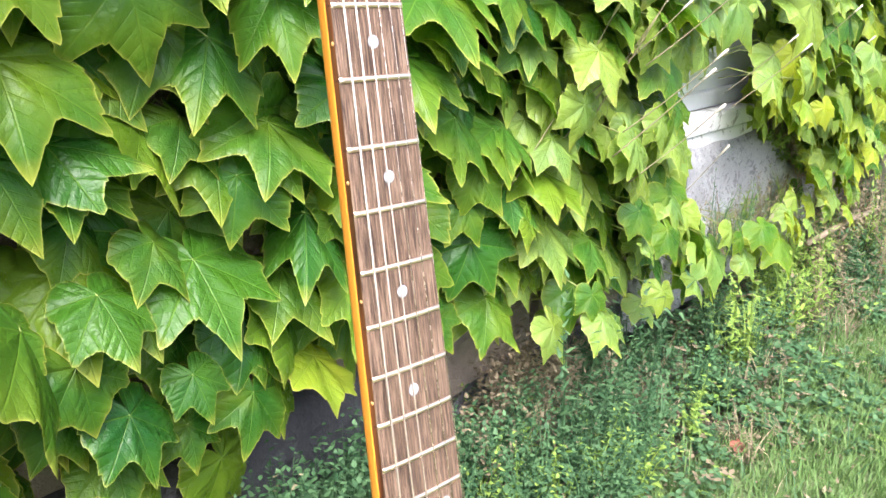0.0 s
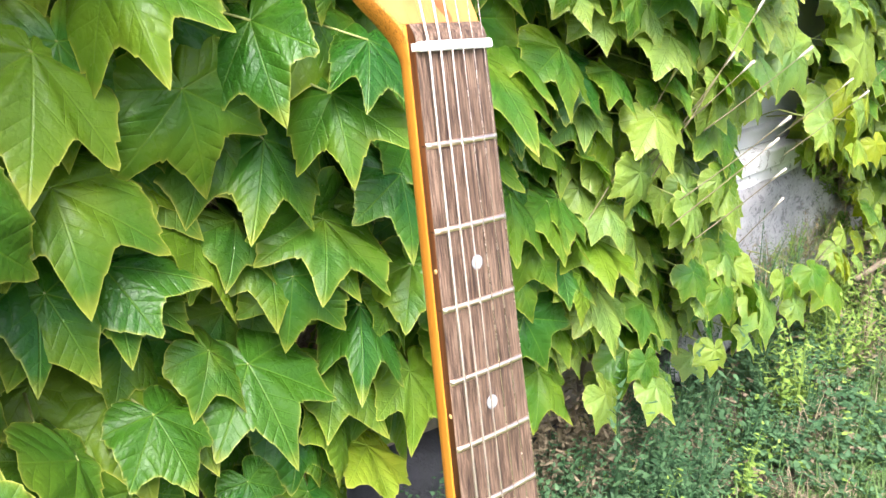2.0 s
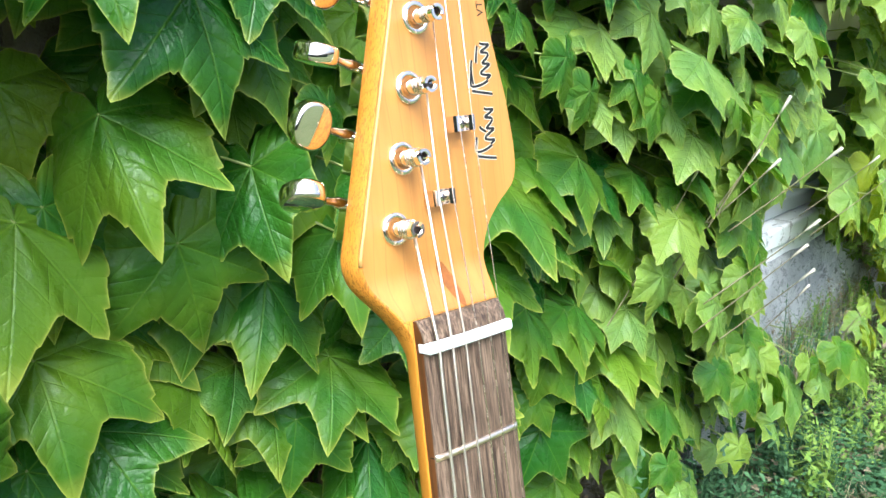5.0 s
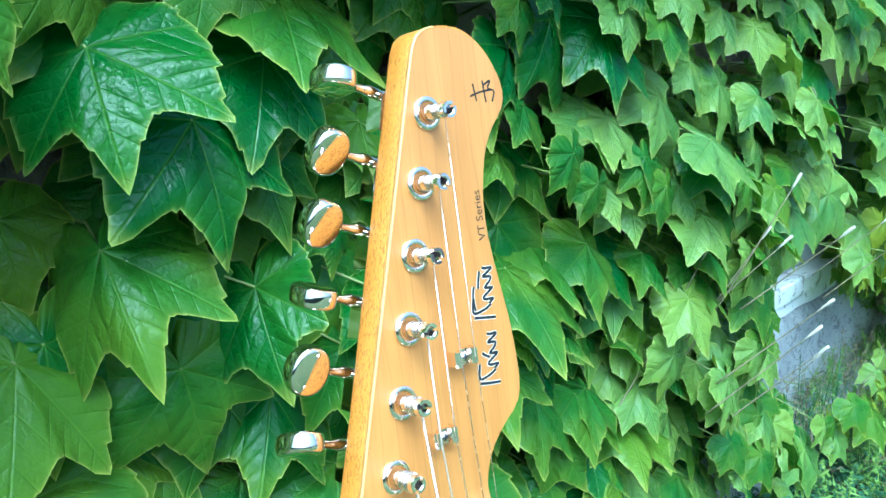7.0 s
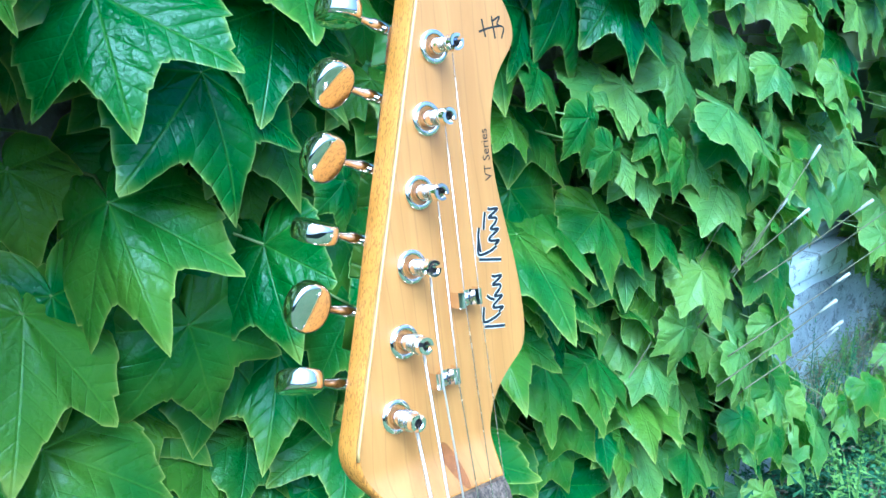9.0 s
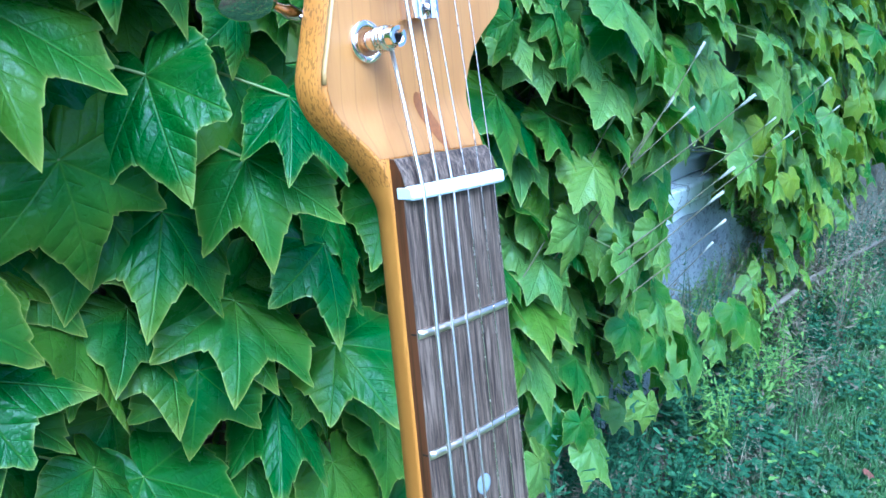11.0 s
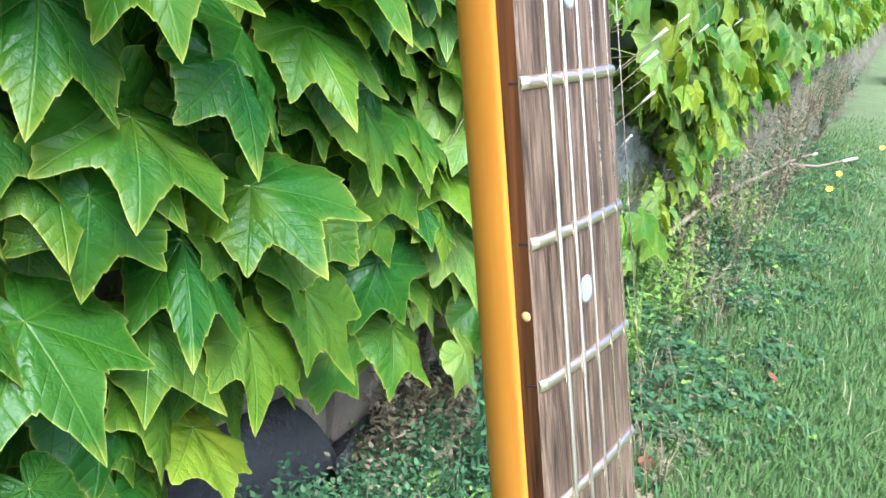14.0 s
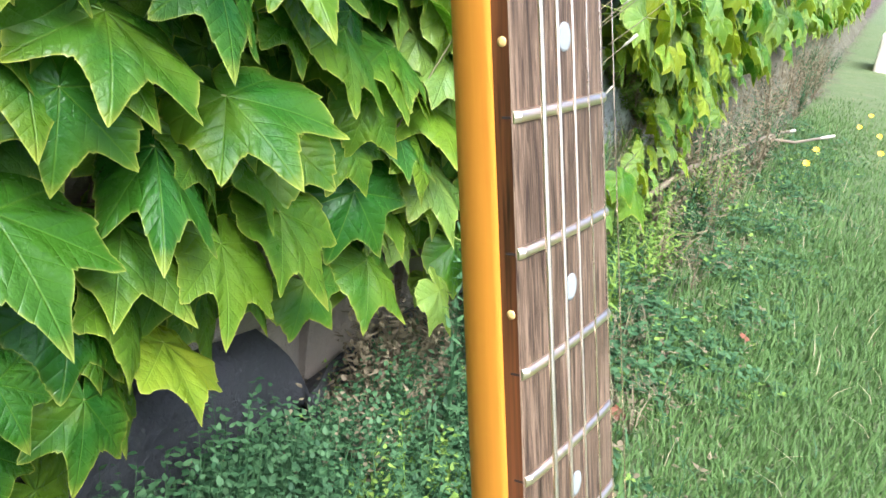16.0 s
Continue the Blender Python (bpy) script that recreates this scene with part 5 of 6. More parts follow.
ivy_leaf(1.393, 0.602, -0.601, 0.070, 16, 36, 3, (1.01, 1.00), (0.21, 0.20), 0.9)
ivy_leaf(1.558, 0.741, -0.641, 0.070, 40, 21, -4, (1.00, 1.00), (0.20, 0.20), 0.5)
ivy_leaf(2.012, 0.295, -0.599, 0.102, 14, 39, -1, (1.02, 1.00), (0.22, 0.20), 0.9)
ivy_leaf(1.619, 0.355, -0.599, 0.094, 12, 30, -4, (0.99, 1.02), (0.18, 0.16), 0.9)
ivy_leaf(2.019, 0.806, -0.614, 0.136, 27, 16, -7, (1.01, 1.01), (0.12, 0.12), 0.9)
ivy_leaf(2.394, 0.581, -0.619, 0.098, 12, 16, -20, (1.04, 1.00), (0.25, 0.20), 0.9)
ivy_leaf(2.313, 0.777, -0.620, 0.094, 36, 27, -6, (1.02, 1.00), (0.21, 0.20), 0.9)
ivy_leaf(2.136, 0.666, -0.619, 0.094, -6, 2, -15, (1.06, 1.00), (0.26, 0.20), 0.9)
ivy_leaf(0.623, 0.406, -0.682, 0.061, 17, 26, 25, (0.96, 1.00), (0.15, 0.20), 0.6)


def lower_edge(s):
    return float(np.interp(s, (-0.5, 0.5, 0.75, 0.9, 1.0, 1.15, 1.35, 1.65, 2.0, 2.35, 3.2, 5), (0.33, 0.34, 0.385, 0.38, 0.35, 0.29, 0.28, 0.25, 0.22, 0.22, 0.30, 0.34)))


GAP = [(1.44, 0.69), (1.55, 0.42), (1.82, 0.36), (2.22, 0.37), (2.22, 0.45), (1.81, 0.56), (1.81, 0.64), (1.86, 0.72), (1.83, 0.80), (1.84, 1.01), (1.64, 1.02), (1.52, 1.036), (1.42, 1.036), (1.47, 0.99), (1.57, 0.965), (1.66, 0.90), (1.71, 0.82), (1.72, 0.775), (1.58, 0.74)]


def inside_gap(s, z):
    hit = False
    for (s0, z0), (s1, z1) in zip(GAP, GAP[1:] + GAP[:1]):
        if (z0 > z) != (z1 > z) and s < s0 + (z - z0) * (s1 - s0) / (z1 - z0):
            hit = not hit
    return hit


def window_gap(s, z, off=-0.62, size=0.08):
    """Whether a leaf here would cover the open part of the window and the grey stone."""
    s, z = s + 2.45 * (off + 0.62), z - 0.6 * (off + 0.62)
    return any(inside_gap(s + a * size, z - b * size) for a, b in ((0, 0), (0, 0.45), (0, 0.9), (0.3, 0.4), (-0.3, 0.4)))


BARE = [(0.968, 1.005), (1.07, 1.006), (1.35, 1.03), (1.424, 1.018), (1.49, 1.03)]


def bare_patch(s, z, off, size):
    """Whether a leaf here would hide one of the patches of naked wall."""
    s *= 0.69 / (-0.03 - off)
    return any(math.hypot(s - a, z - 0.45 * size - b) < 0.032 + 0.45 * size for a, b in BARE)


spots = []
for k in range(190):                                   # thicker growth before the window
    ss, zz = rl.uniform(1.05, 1.60), rl.uniform(0.40, 1.05)
    if not window_gap(ss, zz):
        spots.append((ss, zz))
z = 0.27
row = 0
while z < 1.75:
    s = -0.35 + (row % 2) * 0.045
    while s < 3.3:
        ss, zz = s + rl.uniform(-0.03, 0.03), z + rl.uniform(-0.025, 0.025)
        if zz > lower_edge(ss) + rl.uniform(-0.02, 0.05) and not window_gap(ss, zz):
            spots.append((ss, zz))
        s += 0.088
    z += 0.062
    row += 1
joined_k = []
single, joined_v, joined_f, joined_r, joined_u = len(SET), [], [], [], []


def add_joined(shape, m, young=0):
    """young: 0 an old leaf, 1 a young one with sky light painted in, 2 a yellowing one."""
    verts, faces, rim, uvs = shape
    joined_k.extend([int(young)] * len(faces))
    o = len(joined_v)
    joined_v.extend([tuple(m @ Vector(v)) for v in verts])
    joined_f.extend([tuple(i + o for i in f) for f in faces])
    joined_r.extend(rim)
    joined_u.extend(uvs)


def add_single(mesh_id, m, young=False):
    ob = new("leaf", (YOUNG_LIT if young else LEAVES)[mesh_id])
    ob.parent, ob.matrix_basis = ivy, m
    return ob


def is_placed_near(s, z, size, reach):
    """Whether a leaf's middle comes too close to that of a leaf set by hand."""
    return any((s - p[0]) ** 2 + (z - 0.45 * size - p[1] + 0.45 * p[2]) ** 2 < (reach * p[2]) ** 2 for p in SET)


for s, z in spots:
    near = -0.1 < s < 1.5 and z < 1.35
    for layer in (0, 1):
        off = (-0.615 + rl.uniform(-0.035, 0.045)) if layer == 0 else (-0.70 + rl.uniform(-0.03, 0.025))
        ss, zz = (s, z) if layer == 0 else (s + rl.uniform(-0.05, 0.05), z + rl.uniform(-0.04, 0.04))
        size = rl.uniform(0.072, 0.112) if layer == 0 else rl.uniform(0.06, 0.10)
        if layer == 0 and 0.25 < ss < 1.08 and zz < 1.12:
            off, size = (-0.712 if ss < 0.86 else -0.675) + rl.uniform(-0.015, 0.015), size * 0.85
        if s > 1.05:
            size *= (0.84 if s < 1.15 else 0.70) if zz > 0.50 else 0.60
        roll, lift, yaw = rl.gauss(0, 16), rl.uniform(8, 46), rl.gauss(4, 20)
        pick = rl.randrange(10)
        skip = rl.random()
        if window_gap(ss, zz, off) or bare_patch(ss, zz, off, size):
            continue
        if ss > 1.0 and zz > 0.8:                      # the leaves of the upper stretch face the sky
            lift += 14
        if layer == 0 and is_placed_near(ss, zz, size, 0.74 if ss < 1.1 else 0.58):
            continue
        if layer == 1 and skip < (0.08 if s < 1.1 else 0.2):
            continue
        if layer == 1 and lower_edge(ss) > zz - 0.03:
            continue
        if ss > 0.70:                                  # no leaf dangles far below the ivy's lower edge
            zz = max(zz, lower_edge(ss) - 0.035 + size)
        m = leaf_pose(ss, off, zz, size, roll, lift, yaw)
        if near and layer == 0 and single < 299:
            # far and high leaves mostly take the pale tone that carries their sky light
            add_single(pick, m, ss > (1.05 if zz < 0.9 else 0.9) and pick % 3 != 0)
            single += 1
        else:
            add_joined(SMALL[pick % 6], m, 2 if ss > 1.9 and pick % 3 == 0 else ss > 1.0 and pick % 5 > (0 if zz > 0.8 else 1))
        if s < 2.0 and zz > lower_edge(ss) + 0.05:
            add_petiole(ss, off, zz, rp)
for k in range(1700):                                  # the far stretch of the same wall
    s, z = (rl.uniform(3.2, 8.5) if k < 900 else rl.uniform(8.5, 18.5)), rl.uniform(0.42, 2.2)
    add_joined(SMALL[k % 6], leaf_pose(s, -0.62 + rl.uniform(-0.08, 0.06), z, rl.uniform(0.08, 0.12) * (1.0 if k < 900 else 1.9), rl.gauss(0, 20), rl.uniform(5, 45), rl.gauss(0, 20)), k % 3 != 0)
for k in range(1500):                                  # the rest of the wall, beside and above
    s, z = rl.uniform(-2.4, 3.2), rl.uniform(0.35, 2.55)
    if s < -0.40 or z > 1.80:
        add_joined(SMALL[k % 6], leaf_pose(s, -0.64 + rl.uniform(-0.08, 0.06), z, rl.uniform(0.08, 0.13), rl.gauss(0, 20), rl.uniform(5, 45), rl.gauss(0, 20)))
for k in range(760):                                   # more leaves filling the stretch round the window
    s, z = 1.02 + 2.3 * rl.random(), rl.uniform(0.36, 1.75)
    off, size = -0.665 + rl.uniform(-0.03, 0.03), rl.uniform(0.055, 0.088)
    if window_gap(s, z, off, size) or bare_patch(s, z, off, size) or z < lower_edge(s) + size - 0.02:
        continue
    # most get the young tone with the brighter sky light in its colour
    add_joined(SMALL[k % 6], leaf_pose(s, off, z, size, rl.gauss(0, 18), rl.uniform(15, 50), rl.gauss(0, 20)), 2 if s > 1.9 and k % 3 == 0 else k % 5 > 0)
for k in range(420):                                   # small leaves close to the stones
    s, z = rl.uniform(-0.3, 1.2), rl.uniform(0.42, 1.7)
    if bare_patch(s, z, -0.735, 0.07):
        continue
    add_joined(SMALL[k % 6], leaf_pose(s, -0.735 + rl.uniform(-0.015, 0.015), z, rl.uniform(0.05, 0.085), rl.gauss(0, 25), rl.uniform(5, 40), rl.gauss(0, 20)))
for k in range(620):
    s, z = rl.uniform(1.0, 3.2), rl.uniform(0.36, 1.7)
    off = -0.725 + rl.uniform(-0.02, 0.02)
    if not window_gap(s, z, off) and not bare_patch(s, z, off, 0.07) and z > lower_edge(s) + 0.06:
        add_joined(SMALL[k % 6], leaf_pose(s, off, z, rl.uniform(0.05, 0.085), rl.gauss(0, 25), rl.uniform(5, 40), rl.gauss(0, 20)), k % 2 == 0)
mass = leaf_mesh("leaf_mass", (joined_v, joined_f, joined_r, joined_u))
mass.materials.append(M_LEAF_YOUNG_LIT)
mass.materials.append(M_LEAF_LIME)
mass.polygons.foreach_set("material_index", joined_k)
mo = new("leaf_mass", mass)
mo.parent = ivy
tagged(mo, "further ivy leaves", kind="stuff")
tagged(link("leaf_stalk", petioles, M_PETIOLE, ivy), "thin green leaf stalks", kind="stuff")
rv = random.Random(8)
for k in range(16):                                    # woody vines over the stones
    s, z = (-0.2 + 0.17 * k if k < 10 else 2.65 + 0.06 * k), 0.30
    pts = []
    lean = rv.uniform(-0.35, 0.5)
    for q in range(12):
        pts.append(at_wall(s, WALL + 0.022 + rv.uniform(-0.004, 0.006), z))
        s, z = s + lean * 0.12 + rv.uniform(-0.03, 0.03), z + 0.12
    part("vine", tube(pts, [0.006 - 0.0003 * q for q in range(12)], 7), M_VINE, ivy, "brown woody vine")

# ---------------------------------------------------------------- bare stalks with pale broken ends
STALKS = [(1.239, 0.883, -0.532), (1.220, 0.815, -0.557), (1.233, 0.807, -0.537), (1.239, 0.831, -0.468), (1.209, 0.745, -0.471), (1.167, 0.722, -0.467), (1.153, 0.797, -0.600), (1.800, 0.738, -0.574), (1.722, 0.728, -0.522), (1.264, 0.665, -0.486), (1.53, 0.557, -0.572), (2.15, 0.79, -0.56), (2.3, 0.72, -0.56)]
rk = random.Random(21)
for i, (s1, z1, o1) in enumerate(STALKS):
    st = thing("dry_stalk", "thin dry beige stalk with a pale broken end before the ivy", "stalk", group="bare ivy stalks")
    long = 1.0 if i in (0, 1, 6) else 0.5             # the others sink among the leaves sooner
    s0, z0, o0 = s1 - long * rk.uniform(0.10, 0.17), z1 - long * rk.uniform(0.20, 0.28), max(-0.66, o1 - 0.09)
    pts = []
    bow = rk.uniform(0.004, 0.012)
    for q in range(11):
        f = q / 10
        pts.append(at_wall(s0 + (s1 - s0) * f + bow * math.sin(math.pi * f), o0 + (o1 - o0) * f, z0 + (z1 - z0) * f))
    part("stem", tube(pts, [0.0010 - 0.0003 * q / 10 for q in range(11)], 7), M_TWIG, st)
    d = (pts[-1] - pts[-2]).normalized()
    tip = [pts[-1] - d * 0.004, pts[-1] + d * 0.004, pts[-1] + d * 0.015, pts[-1] + d * 0.021]
    part("tip", tube(tip, [0.0009, 0.0017, 0.0023, 0.0019], 8), M_TIP, st, "pale swollen stalk end")

# a cut vine branch lying out over the weeds, forked, with pale sawn ends
branch = thing("fallen_branch", "grey-brown cut vine branch lying forked over the weeds", "branch")
part("limb", tube([at_wall(2.35, -0.63, 0.20), at_wall(2.63, -0.60, 0.22), at_wall(3.2, -0.55, 0.195), at_wall(3.7, -0.505, 0.17)], [0.0075, 0.0075, 0.007, 0.0065], 9), M_BRANCH, branch)
for ends in (((3.7, -0.505, 0.17), (4.0, -0.475, 0.15), (4.2, -0.455, 0.13)), ((3.68, -0.507, 0.17), (3.95, -0.41, 0.13), (4.2, -0.33, 0.125))):
    p0, p1, p2 = [at_wall(*e) for e in ends]
    part("fork", tube([p0, p1, p2], [0.0062, 0.0058, 0.0055], 9), M_BRANCH, branch)
    part("sawn_end", tube([p2, p2.lerp(p1, -0.28), p2.lerp(p1, -0.62)], [0.006, 0.0075, 0.007], 9), M_TIP, branch, "pale bare end")

# bare soil banked against the far stretch of wall
bm = bmesh.new()
rows = []
for k in range(0, 150):
    s = 2.3 + k * 0.11
    n1 = noise.noise((s * 2.3, 0, 5))
    w = 0.05 + 0.20 * smoothstep(2.3, 3.6, s) + 0.05 * n1
    h = (0.03 + 0.20 * smoothstep(2.4, 3.6, s)) * (1 + 0.4 * n1)
    rows.append([at_wall(s, WALL - 0.02, -0.05), at_wall(s, WALL - 0.01, GROUND_Z + 0.03 + h), at_wall(s, WALL + 0.4 * w, GROUND_Z + 0.03 + 0.8 * h), at_wall(s, WALL + 0.75 * w, GROUND_Z + 0.015 + 0.35 * h + 0.01 * noise.noise((s * 9, 1, 1))), at_wall(s, WALL + w + 0.04, GROUND_Z - 0.02), at_wall(s, WALL + w, -0.05)])
loft(bm, rows)
tagged(link("soil_bank", bm, M_SOIL), "pale bare soil banked against the house wall", "soil", kind="structure")
# added block, its pale colour standing in for a sunlit patch far off
tagged(link("sunlit_block", wall_block(8.6, 9.3, -0.20, 0.45, -0.05, 0.36, 0.03), M_SUNPATCH, smooth=False), "cream block standing in for a sunlit patch beyond the lawn", "stone")

# ---------------------------------------------------------------- plants on the ground


class Tufts:
    """Many small blades and leaflets gathered into one mesh."""

    def __init__(self):
        self.v, self.f = [], []

    def blade(self, p, height, lean, az, width):
        o = len(self.v)
        d = Vector((math.cos(az), math.sin(az), 0))
        w = Vector((-d.y, d.x, 0)) * width / 2
        a, b = p + d * lean * 0.3 + Vector((0, 0, height * 0.6)), p + d * lean + Vector((0, 0, height))
        self.v += [tuple(p - w), tuple(p + w), tuple(a + w * 0.8), tuple(a - w * 0.8), tuple(b)]
        self.f += [(o, o + 1, o + 2, o + 3), (o + 3, o + 2, o + 4)]

    def leaflet(self, p, size, az, tilt, long=1.0):
        o = len(self.v)
        m = Matrix.Translation(p) @ Matrix.Rotation(az, 4, "Z") @ Matrix.Rotation(tilt, 4, "X")
        for x, y, z in ((0, 0, 0), (0.42, 0.35, 0.08), (0.40, 0.8, 0.05), (0, 1.0 * long, -0.05), (-0.40, 0.8, 0.05), (-0.42, 0.35, 0.08)):
            self.v.append(tuple(m @ Vector((x * size, y * size, z * size))))
        self.f += [(o, o + 1, o + 2, o + 3), (o, o + 3, o + 4, o + 5)]

    def done(self, name, mat, label, category):
        return tagged(sheet(name, self.v, self.f, mat, None, True), label, category, kind="stuff")


def spot_on_ground(s, off):
    p = at_wall(s, off, 0)
    return Vector((p.x, p.y, ground_z(p.x, p.y)))


rg = random.Random(14)
grass, straw, weeds, lime, dry = Tufts(), Tufts(), Tufts(), Tufts(), Tufts()
for k in range(120000):
    s = -0.5 + 7.3 * rg.random() ** 1.15
    off = -0.62 + 2.6 * rg.random() ** 1.4
    if rg.random() > smoothstep(-0.5, 0.4, s) * smoothstep(6.8, 4.5, s) * smoothstep(1.9, 0.6, off) * smoothstep(-0.62, -0.36, off):
        continue
    p = spot_on_ground(s, off)
    tuft = noise.noise((p.x * 2.2, p.y * 2.2, 9)) + 0.7 * noise.noise((p.x * 9, p.y * 9, 2))
    t = straw if rg.random() < 0.015 + 0.06 * smoothstep(0.1, 0.6, noise.noise((p.x * 3.1, p.y * 3.1, 30))) else grass
    t.blade(p, rg.uniform(0.012, 0.034) * (1.0 + 0.6 * tuft) * (1.0 - 0.35 * smoothstep(-0.4, -0.1, off)), rg.uniform(0.006, 0.030), rg.uniform(0, 6.28), rg.uniform(0.0016, 0.0042))
for k in range(4600):                                   # clover and low weeds, thickest by the wall
    s = 0.2 + 4.6 * rg.random() ** 1.2
    off = WALL + 0.06 + 0.72 * rg.random() ** 1.35
    p = spot_on_ground(s, off)
    patch = noise.noise((p.x * 3.5, p.y * 3.5, 2)) + 0.5 * noise.noise((p.x * 11, p.y * 11, 6))
    if patch < -0.12 and off > -0.68:
        continue
    if rg.random() < smoothstep(-0.36, -0.08, off):
        continue
    tall = rg.uniform(0.012, 0.07) * (1.3 - smoothstep(-0.7, -0.2, off)) * (1 + 0.7 * patch)
    big = rg.uniform(0.007, 0.013)
    for j in range(rg.randint(3, 7)):
        q = p + Vector((rg.gauss(0, 0.017), rg.gauss(0, 0.017), tall * rg.uniform(0.4, 1.0)))
        az, pick = rg.uniform(0, 6.28), rg.random()
        t = weeds if pick < 0.90 else lime if pick < 0.96 else dry
        for i in range(3):
            t.leaflet(q, big * rg.uniform(0.7, 1.15), az + 2.1 * i + rg.uniform(-0.3, 0.3), rg.uniform(-0.35, 0.6), rg.uniform(1.0, 1.35))
for k in range(32000):                                  # thick short turf before the weeds
    s, off = 1.0 + 2.2 * rg.random(), -0.50 + 0.75 * rg.random()
    if rg.random() > smoothstep(-0.52, -0.25, off + 0.12 * noise.noise((s * 5, off * 5, 3))) * smoothstep(0.25, -0.10, off) * smoothstep(1.0, 1.25, s) * smoothstep(3.2, 2.4, s):
        continue
    grass.blade(spot_on_ground(s, off), rg.uniform(0.012, 0.032), rg.uniform(0.005, 0.024), rg.uniform(0, 6.28), rg.uniform(0.0018, 0.0036))
for k in range(1700):                                   # brown litter and dead leaf bits on the bare soil
    p = spot_on_ground(0.9 + 2.6 * rg.random(), WALL + 0.1 + 0.42 * rg.random())
    dry.leaflet(p + Vector((0, 0, rg.uniform(0.002, 0.02))), rg.uniform(0.004, 0.012), rg.uniform(0, 6.28), rg.uniform(-0.5, 0.5), rg.uniform(1.0, 2.2))
for k in range(9000):                                   # longer grass standing among the weeds
    s = 0.5 + 3.6 * rg.random() ** 1.2
    off = WALL + 0.08 + 0.75 * rg.random() ** 1.1
    pick = rg.random()
    (grass if pick < 0.80 else straw if pick < 0.84 else weeds).blade(spot_on_ground(s, off), rg.uniform(0.025, 0.085) * (1.2 - 0.6 * smoothstep(-0.7, -0.1, off)), rg.uniform(0.015, 0.07), rg.uniform(0, 6.28), rg.uniform(0.0014, 0.0032))


def bushy(t, s, off, height, spread, stalks, leaf, seed, long=1.6, ground=None):
    """An upright weed: several stalks set with narrow leaflets."""
    r = random.Random(seed)
    base = spot_on_ground(s, off) if ground is None else at_wall(s, off, ground)
    for k in range(stalks):
        az, ln = r.uniform(0, 6.28), r.uniform(0.2, 1.0) * spread
        tip = base + Vector((math.cos(az) * ln, math.sin(az) * ln, height * r.uniform(0.55, 1.0)))
        t.blade(base, (tip - base).z, ln, az, 0.003)
        for j in range(14):
            f = 0.2 + 0.8 * j / 13
            q = base.lerp(tip, f)
            t.leaflet(q, leaf * r.uniform(0.6, 1.1) * (1.1 - 0.5 * f), r.uniform(0, 6.28), r.uniform(-0.4, 0.9), long)


for i in range(18):                                     # upright grey-green weeds hiding the wall's foot
    bushy(weeds, rg.uniform(1.2, 1.9), WALL + rg.uniform(0.04, 0.14), rg.uniform(0.10, 0.22), 0.07, 7, 0.010, 700 + i, 2.0)
for i in range(50):                                     # growth along the far foot of the wall
    bushy(weeds if i % 3 else lime, rg.uniform(2.4, 6.0), WALL + rg.uniform(0.06, 0.19), rg.uniform(0.06, 0.16), 0.07, 7, 0.018, 800 + i, 1.9)
for i in range(34):
    bushy(weeds if i % 9 else lime, rg.uniform(1.15, 2.9), WALL + rg.uniform(0.06, 0.3), rg.uniform(0.06, 0.20), 0.08, 8, 0.012, 100 + i, 1.5)
for i in range(11):
    bushy(dry, 0.99 + 0.026 * i + rg.uniform(-0.02, 0.02), WALL + rg.uniform(0.09, 0.17), rg.uniform(0.12, 0.23), 0.07, 11, 0.0075, 200 + i, 3.0)
for i in range(120):                                    # dark weeds before the plinth
    s = rg.uniform(0.60, 1.30)
    bushy(weeds if i % 9 else lime, s, WALL + rg.uniform(0.08, 0.30), rg.uniform(0.12, 0.215), 0.08, 8, 0.010, 900 + i, 1.7)
for i in range(150):
    s, off = rg.uniform(0.58, 1.10), rg.uniform(-0.705, -0.625)
    top = 0.215 + 1.1 * (off + 0.725) + 0.07 * smoothstep(0.95, 0.72, s) - rg.uniform(0.0, 0.05)
    bushy(weeds if i % 14 else dry, s, off, top - 0.085, 0.05, 6, 0.011, 2200 + i, 1.5)
for i in range(14):                                     # thin dry growth before the grey stone
    bushy(dry if i % 2 else weeds, rg.uniform(1.68, 2.10), -0.67 + rg.uniform(-0.02, 0.03), rg.uniform(0.12, 0.26), 0.09, 5, 0.006, 1800 + i, 3.0, 0.24)
for i in range(14):                                     # yellow-green growth creeping over the stone
    bushy(lime if i % 2 else dry, rg.uniform(1.95, 2.45), -0.71 + rg.uniform(-0.015, 0.02), rg.uniform(0.07, 0.15), 0.07, 6, 0.007, 2600 + i, 2.6, 0.28)
for i in range(130):                                    # dry tufts on the bank of the far wall
    bushy(dry if i % 3 else weeds, rg.uniform(2.6, 8.0), WALL + rg.uniform(0.06, 0.30), rg.uniform(0.16, 0.36), 0.12, 10, 0.012, 1200 + i, 2.6)
for i in range(26):                                     # brown dead stems low in the weeds
    bushy(dry, rg.uniform(1.0, 2.6), WALL + rg.uniform(0.08, 0.42), rg.uniform(0.05, 0.11), 0.08, 6, 0.005, 950 + i, 3.4)
for i in range(8):
    bushy(dry, rg.uniform(1.4, 3.2), WALL + rg.uniform(0.08, 0.3), rg.uniform(0.05, 0.12), 0.07, 5, 0.014, 300 + i, 2.0)
bushy(lime, 1.04, -0.60, 0.13, 0.05, 8, 0.022, 400, 2.0)
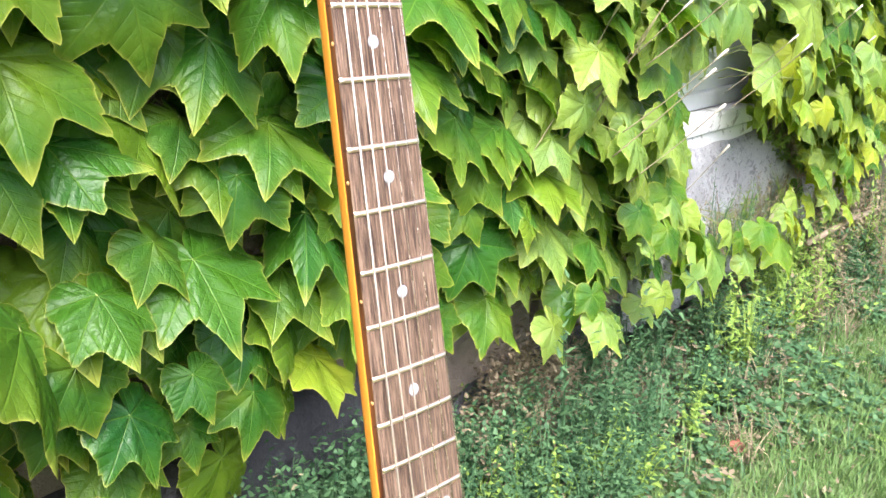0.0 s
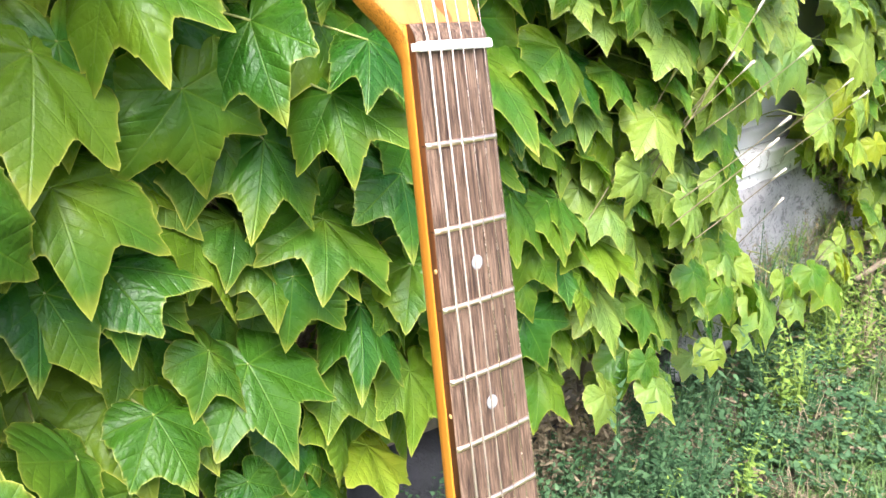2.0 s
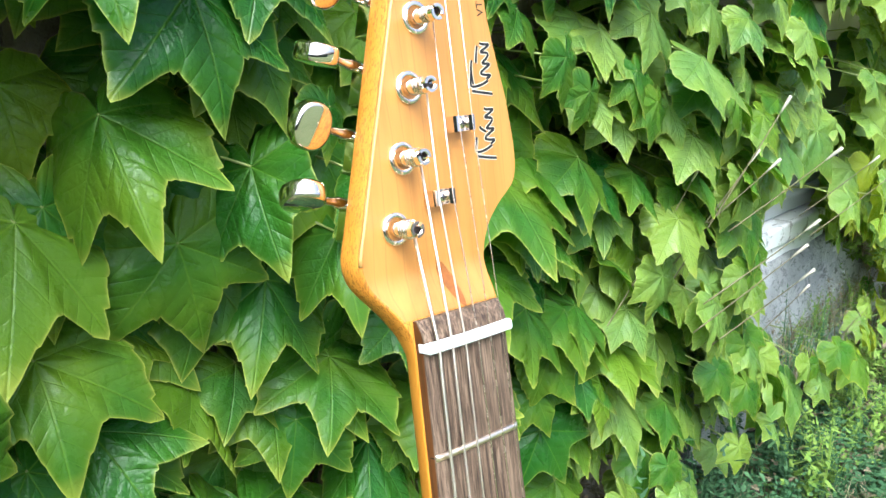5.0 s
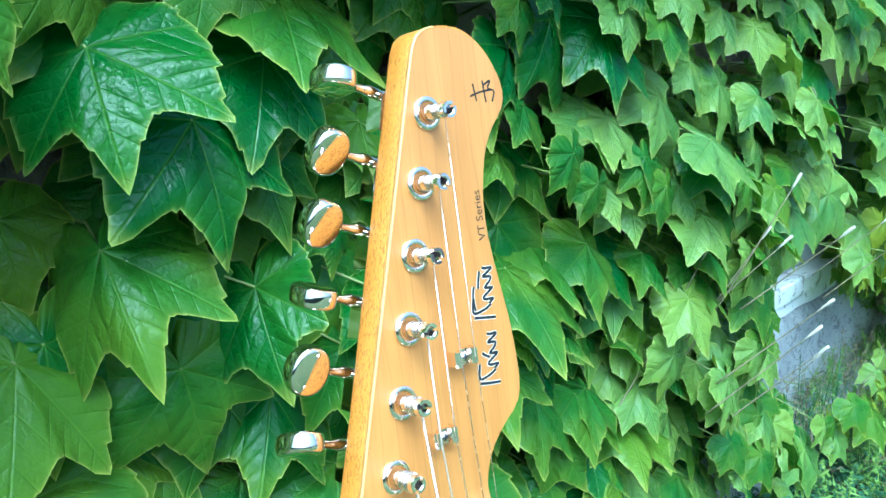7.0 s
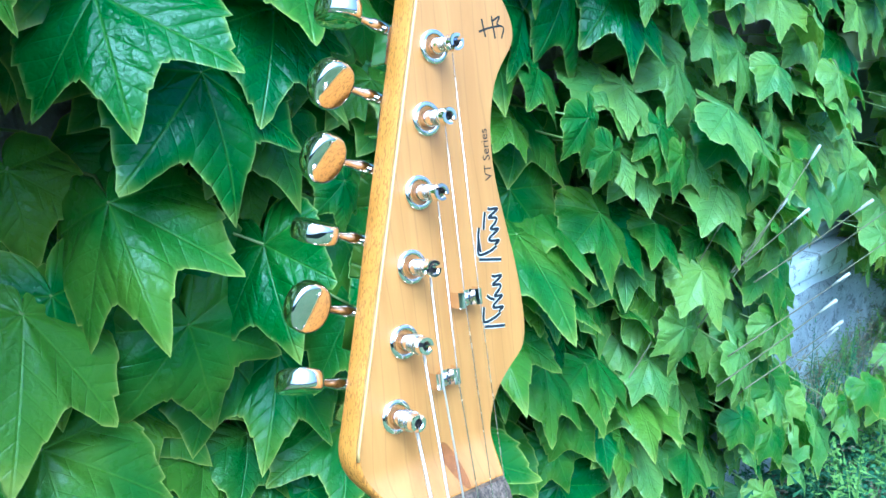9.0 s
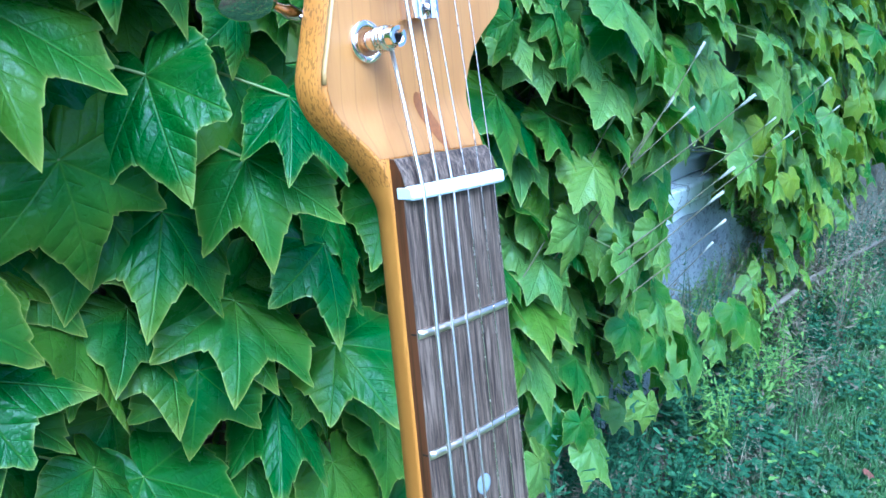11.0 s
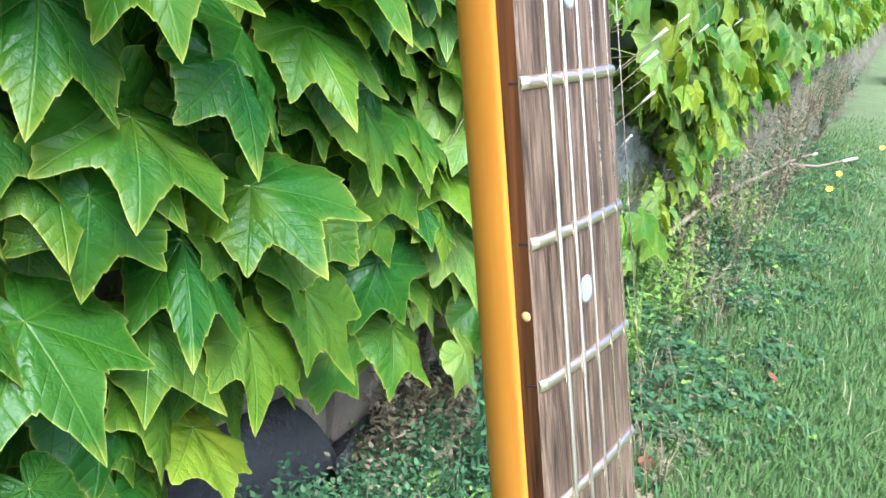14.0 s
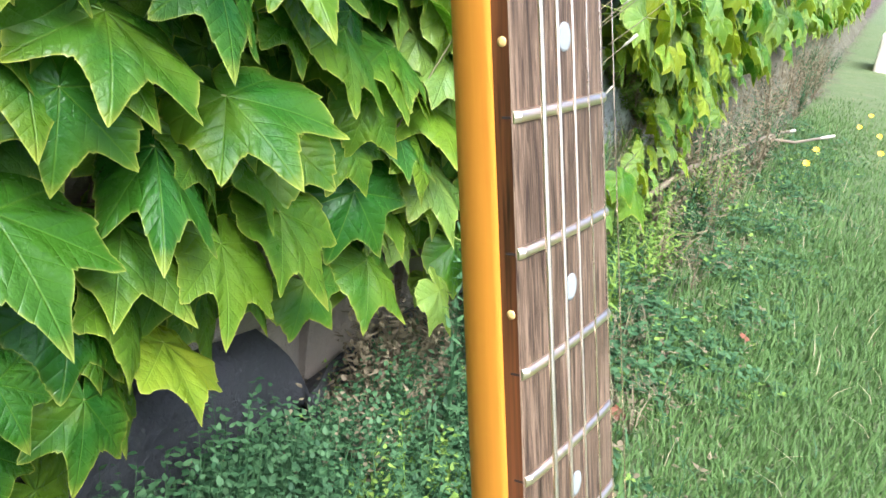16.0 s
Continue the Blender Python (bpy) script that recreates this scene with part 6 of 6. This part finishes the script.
for i in range(16):                                     # moss and feathery growth on the grey stone's shoulder
    f = i / 15
    bushy(lime if i % 3 else dry, 2.20 + 0.42 * f + rg.uniform(-0.03, 0.03), -0.73 + rg.uniform(-0.02, 0.02), rg.uniform(0.05, 0.10), 0.06, 7, 0.010, 1500 + i, 2.6, 0.475 - 0.16 * f)
for i in range(20):                                     # withered clump where the plinth ends
    bushy(dry, 1.18 + rg.uniform(-0.13, 0.13), -0.71 + rg.uniform(-0.03, 0.03), rg.uniform(0.14, 0.27), 0.08, 10, 0.012, 1600 + i, 2.4)
for i in range(7):                                      # curled brown leaves on dead stems
    bushy(dry, 1.42 + rg.uniform(-0.06, 0.06), -0.72 + rg.uniform(-0.03, 0.03), rg.uniform(0.09, 0.15), 0.07, 7, 0.022, 1700 + i, 1.5)
for i in range(6):                                      # tall grey-green weeds standing before the leaves
    bushy(weeds, 1.08 + 0.05 * i, -0.585 + rg.uniform(-0.02, 0.03), rg.uniform(0.28, 0.40), 0.05, 5, 0.012, 1300 + i, 2.8)
for i in range(36):                                     # feathery yellow-green growth under the window
    bushy(dry if i % 4 == 0 else lime, rg.uniform(1.75, 2.85), -0.66 + rg.uniform(-0.05, 0.14), rg.uniform(0.12, 0.30), 0.10, 7, 0.012, 500 + i, 3.0)
grass.done("grass", M_GRASS, "short green lawn grass", "grass")
straw.done("dry_grass", M_STRAW, "straw-coloured dry grass blades", "grass")
weeds.done("weeds", M_WEED, "low clover and weeds along the wall", "weeds")
lime.done("pale_weeds", M_LIME, "yellow-green feathery weeds", "weeds")
dry.done("withered_weeds", M_WITHER, "withered beige weeds at the wall's foot", "weeds")

# a fallen leaf and small yellow flowers
sh = leaf_shape(91, 0.3, 0.01, 36, (0.0, 0.5, 1.0))
fallen = leaf_mesh("fallen_leaf", sh)
fallen.materials.clear()
fallen.materials.append(M_DEAD)
for s, off, size, az in ((1.425, -0.43, 0.025, 0.6), (1.60, -0.50, 0.022, 2.2), (1.22, -0.58, 0.018, 4.0), (1.9, -0.30, 0.02, 1.0)):
    ob = new("fallen_leaf", fallen)
    p = spot_on_ground(s, off)
    ob.matrix_basis = Matrix.Translation(p + Vector((0, 0, 0.030))) @ Matrix.Rotation(az, 4, "Z") @ Matrix.Rotation(0.5, 4, "X") @ Matrix.Diagonal((size, size, size, 1))
    tagged(ob, "curled rust-brown fallen leaf lying in the grass", "leaf", group="fallen leaves")
for s, off in ((3.50, -0.33), (3.84, -0.32), (4.65, -0.19), (5.15, -0.15), (4.52, -0.10), (4.02, -0.09)):
    fl = thing("flower", "tiny yellow flower standing in the lawn", "flower", Matrix.Translation(spot_on_ground(s, off)), group="yellow flowers")
    part("stem", tube([(0, 0, 0), (0.002, 0, 0.045), (0.001, 0.001, 0.08)], 0.001, 5), M_PETIOLE, fl)
    bm = bmesh.new()
    hub = bm.verts.new((0, 0, 0.082))
    ring = [bm.verts.new((0.015 * (1 if k % 2 else 0.6) * math.cos(k * math.pi / 8), 0.015 * (1 if k % 2 else 0.6) * math.sin(k * math.pi / 8), 0.087)) for k in range(16)]
    for k in range(16):
        bm.faces.new((hub, ring[k], ring[(k + 1) % 16]))
    part("petals", bm, M_YELLOW, fl, m=Matrix.Translation((0, 0, 0.085)) @ Matrix.Rotation(0.85, 4, ALONG.cross(Vector((0, 0, 1)))) @ Matrix.Translation((0, 0, -0.085)))
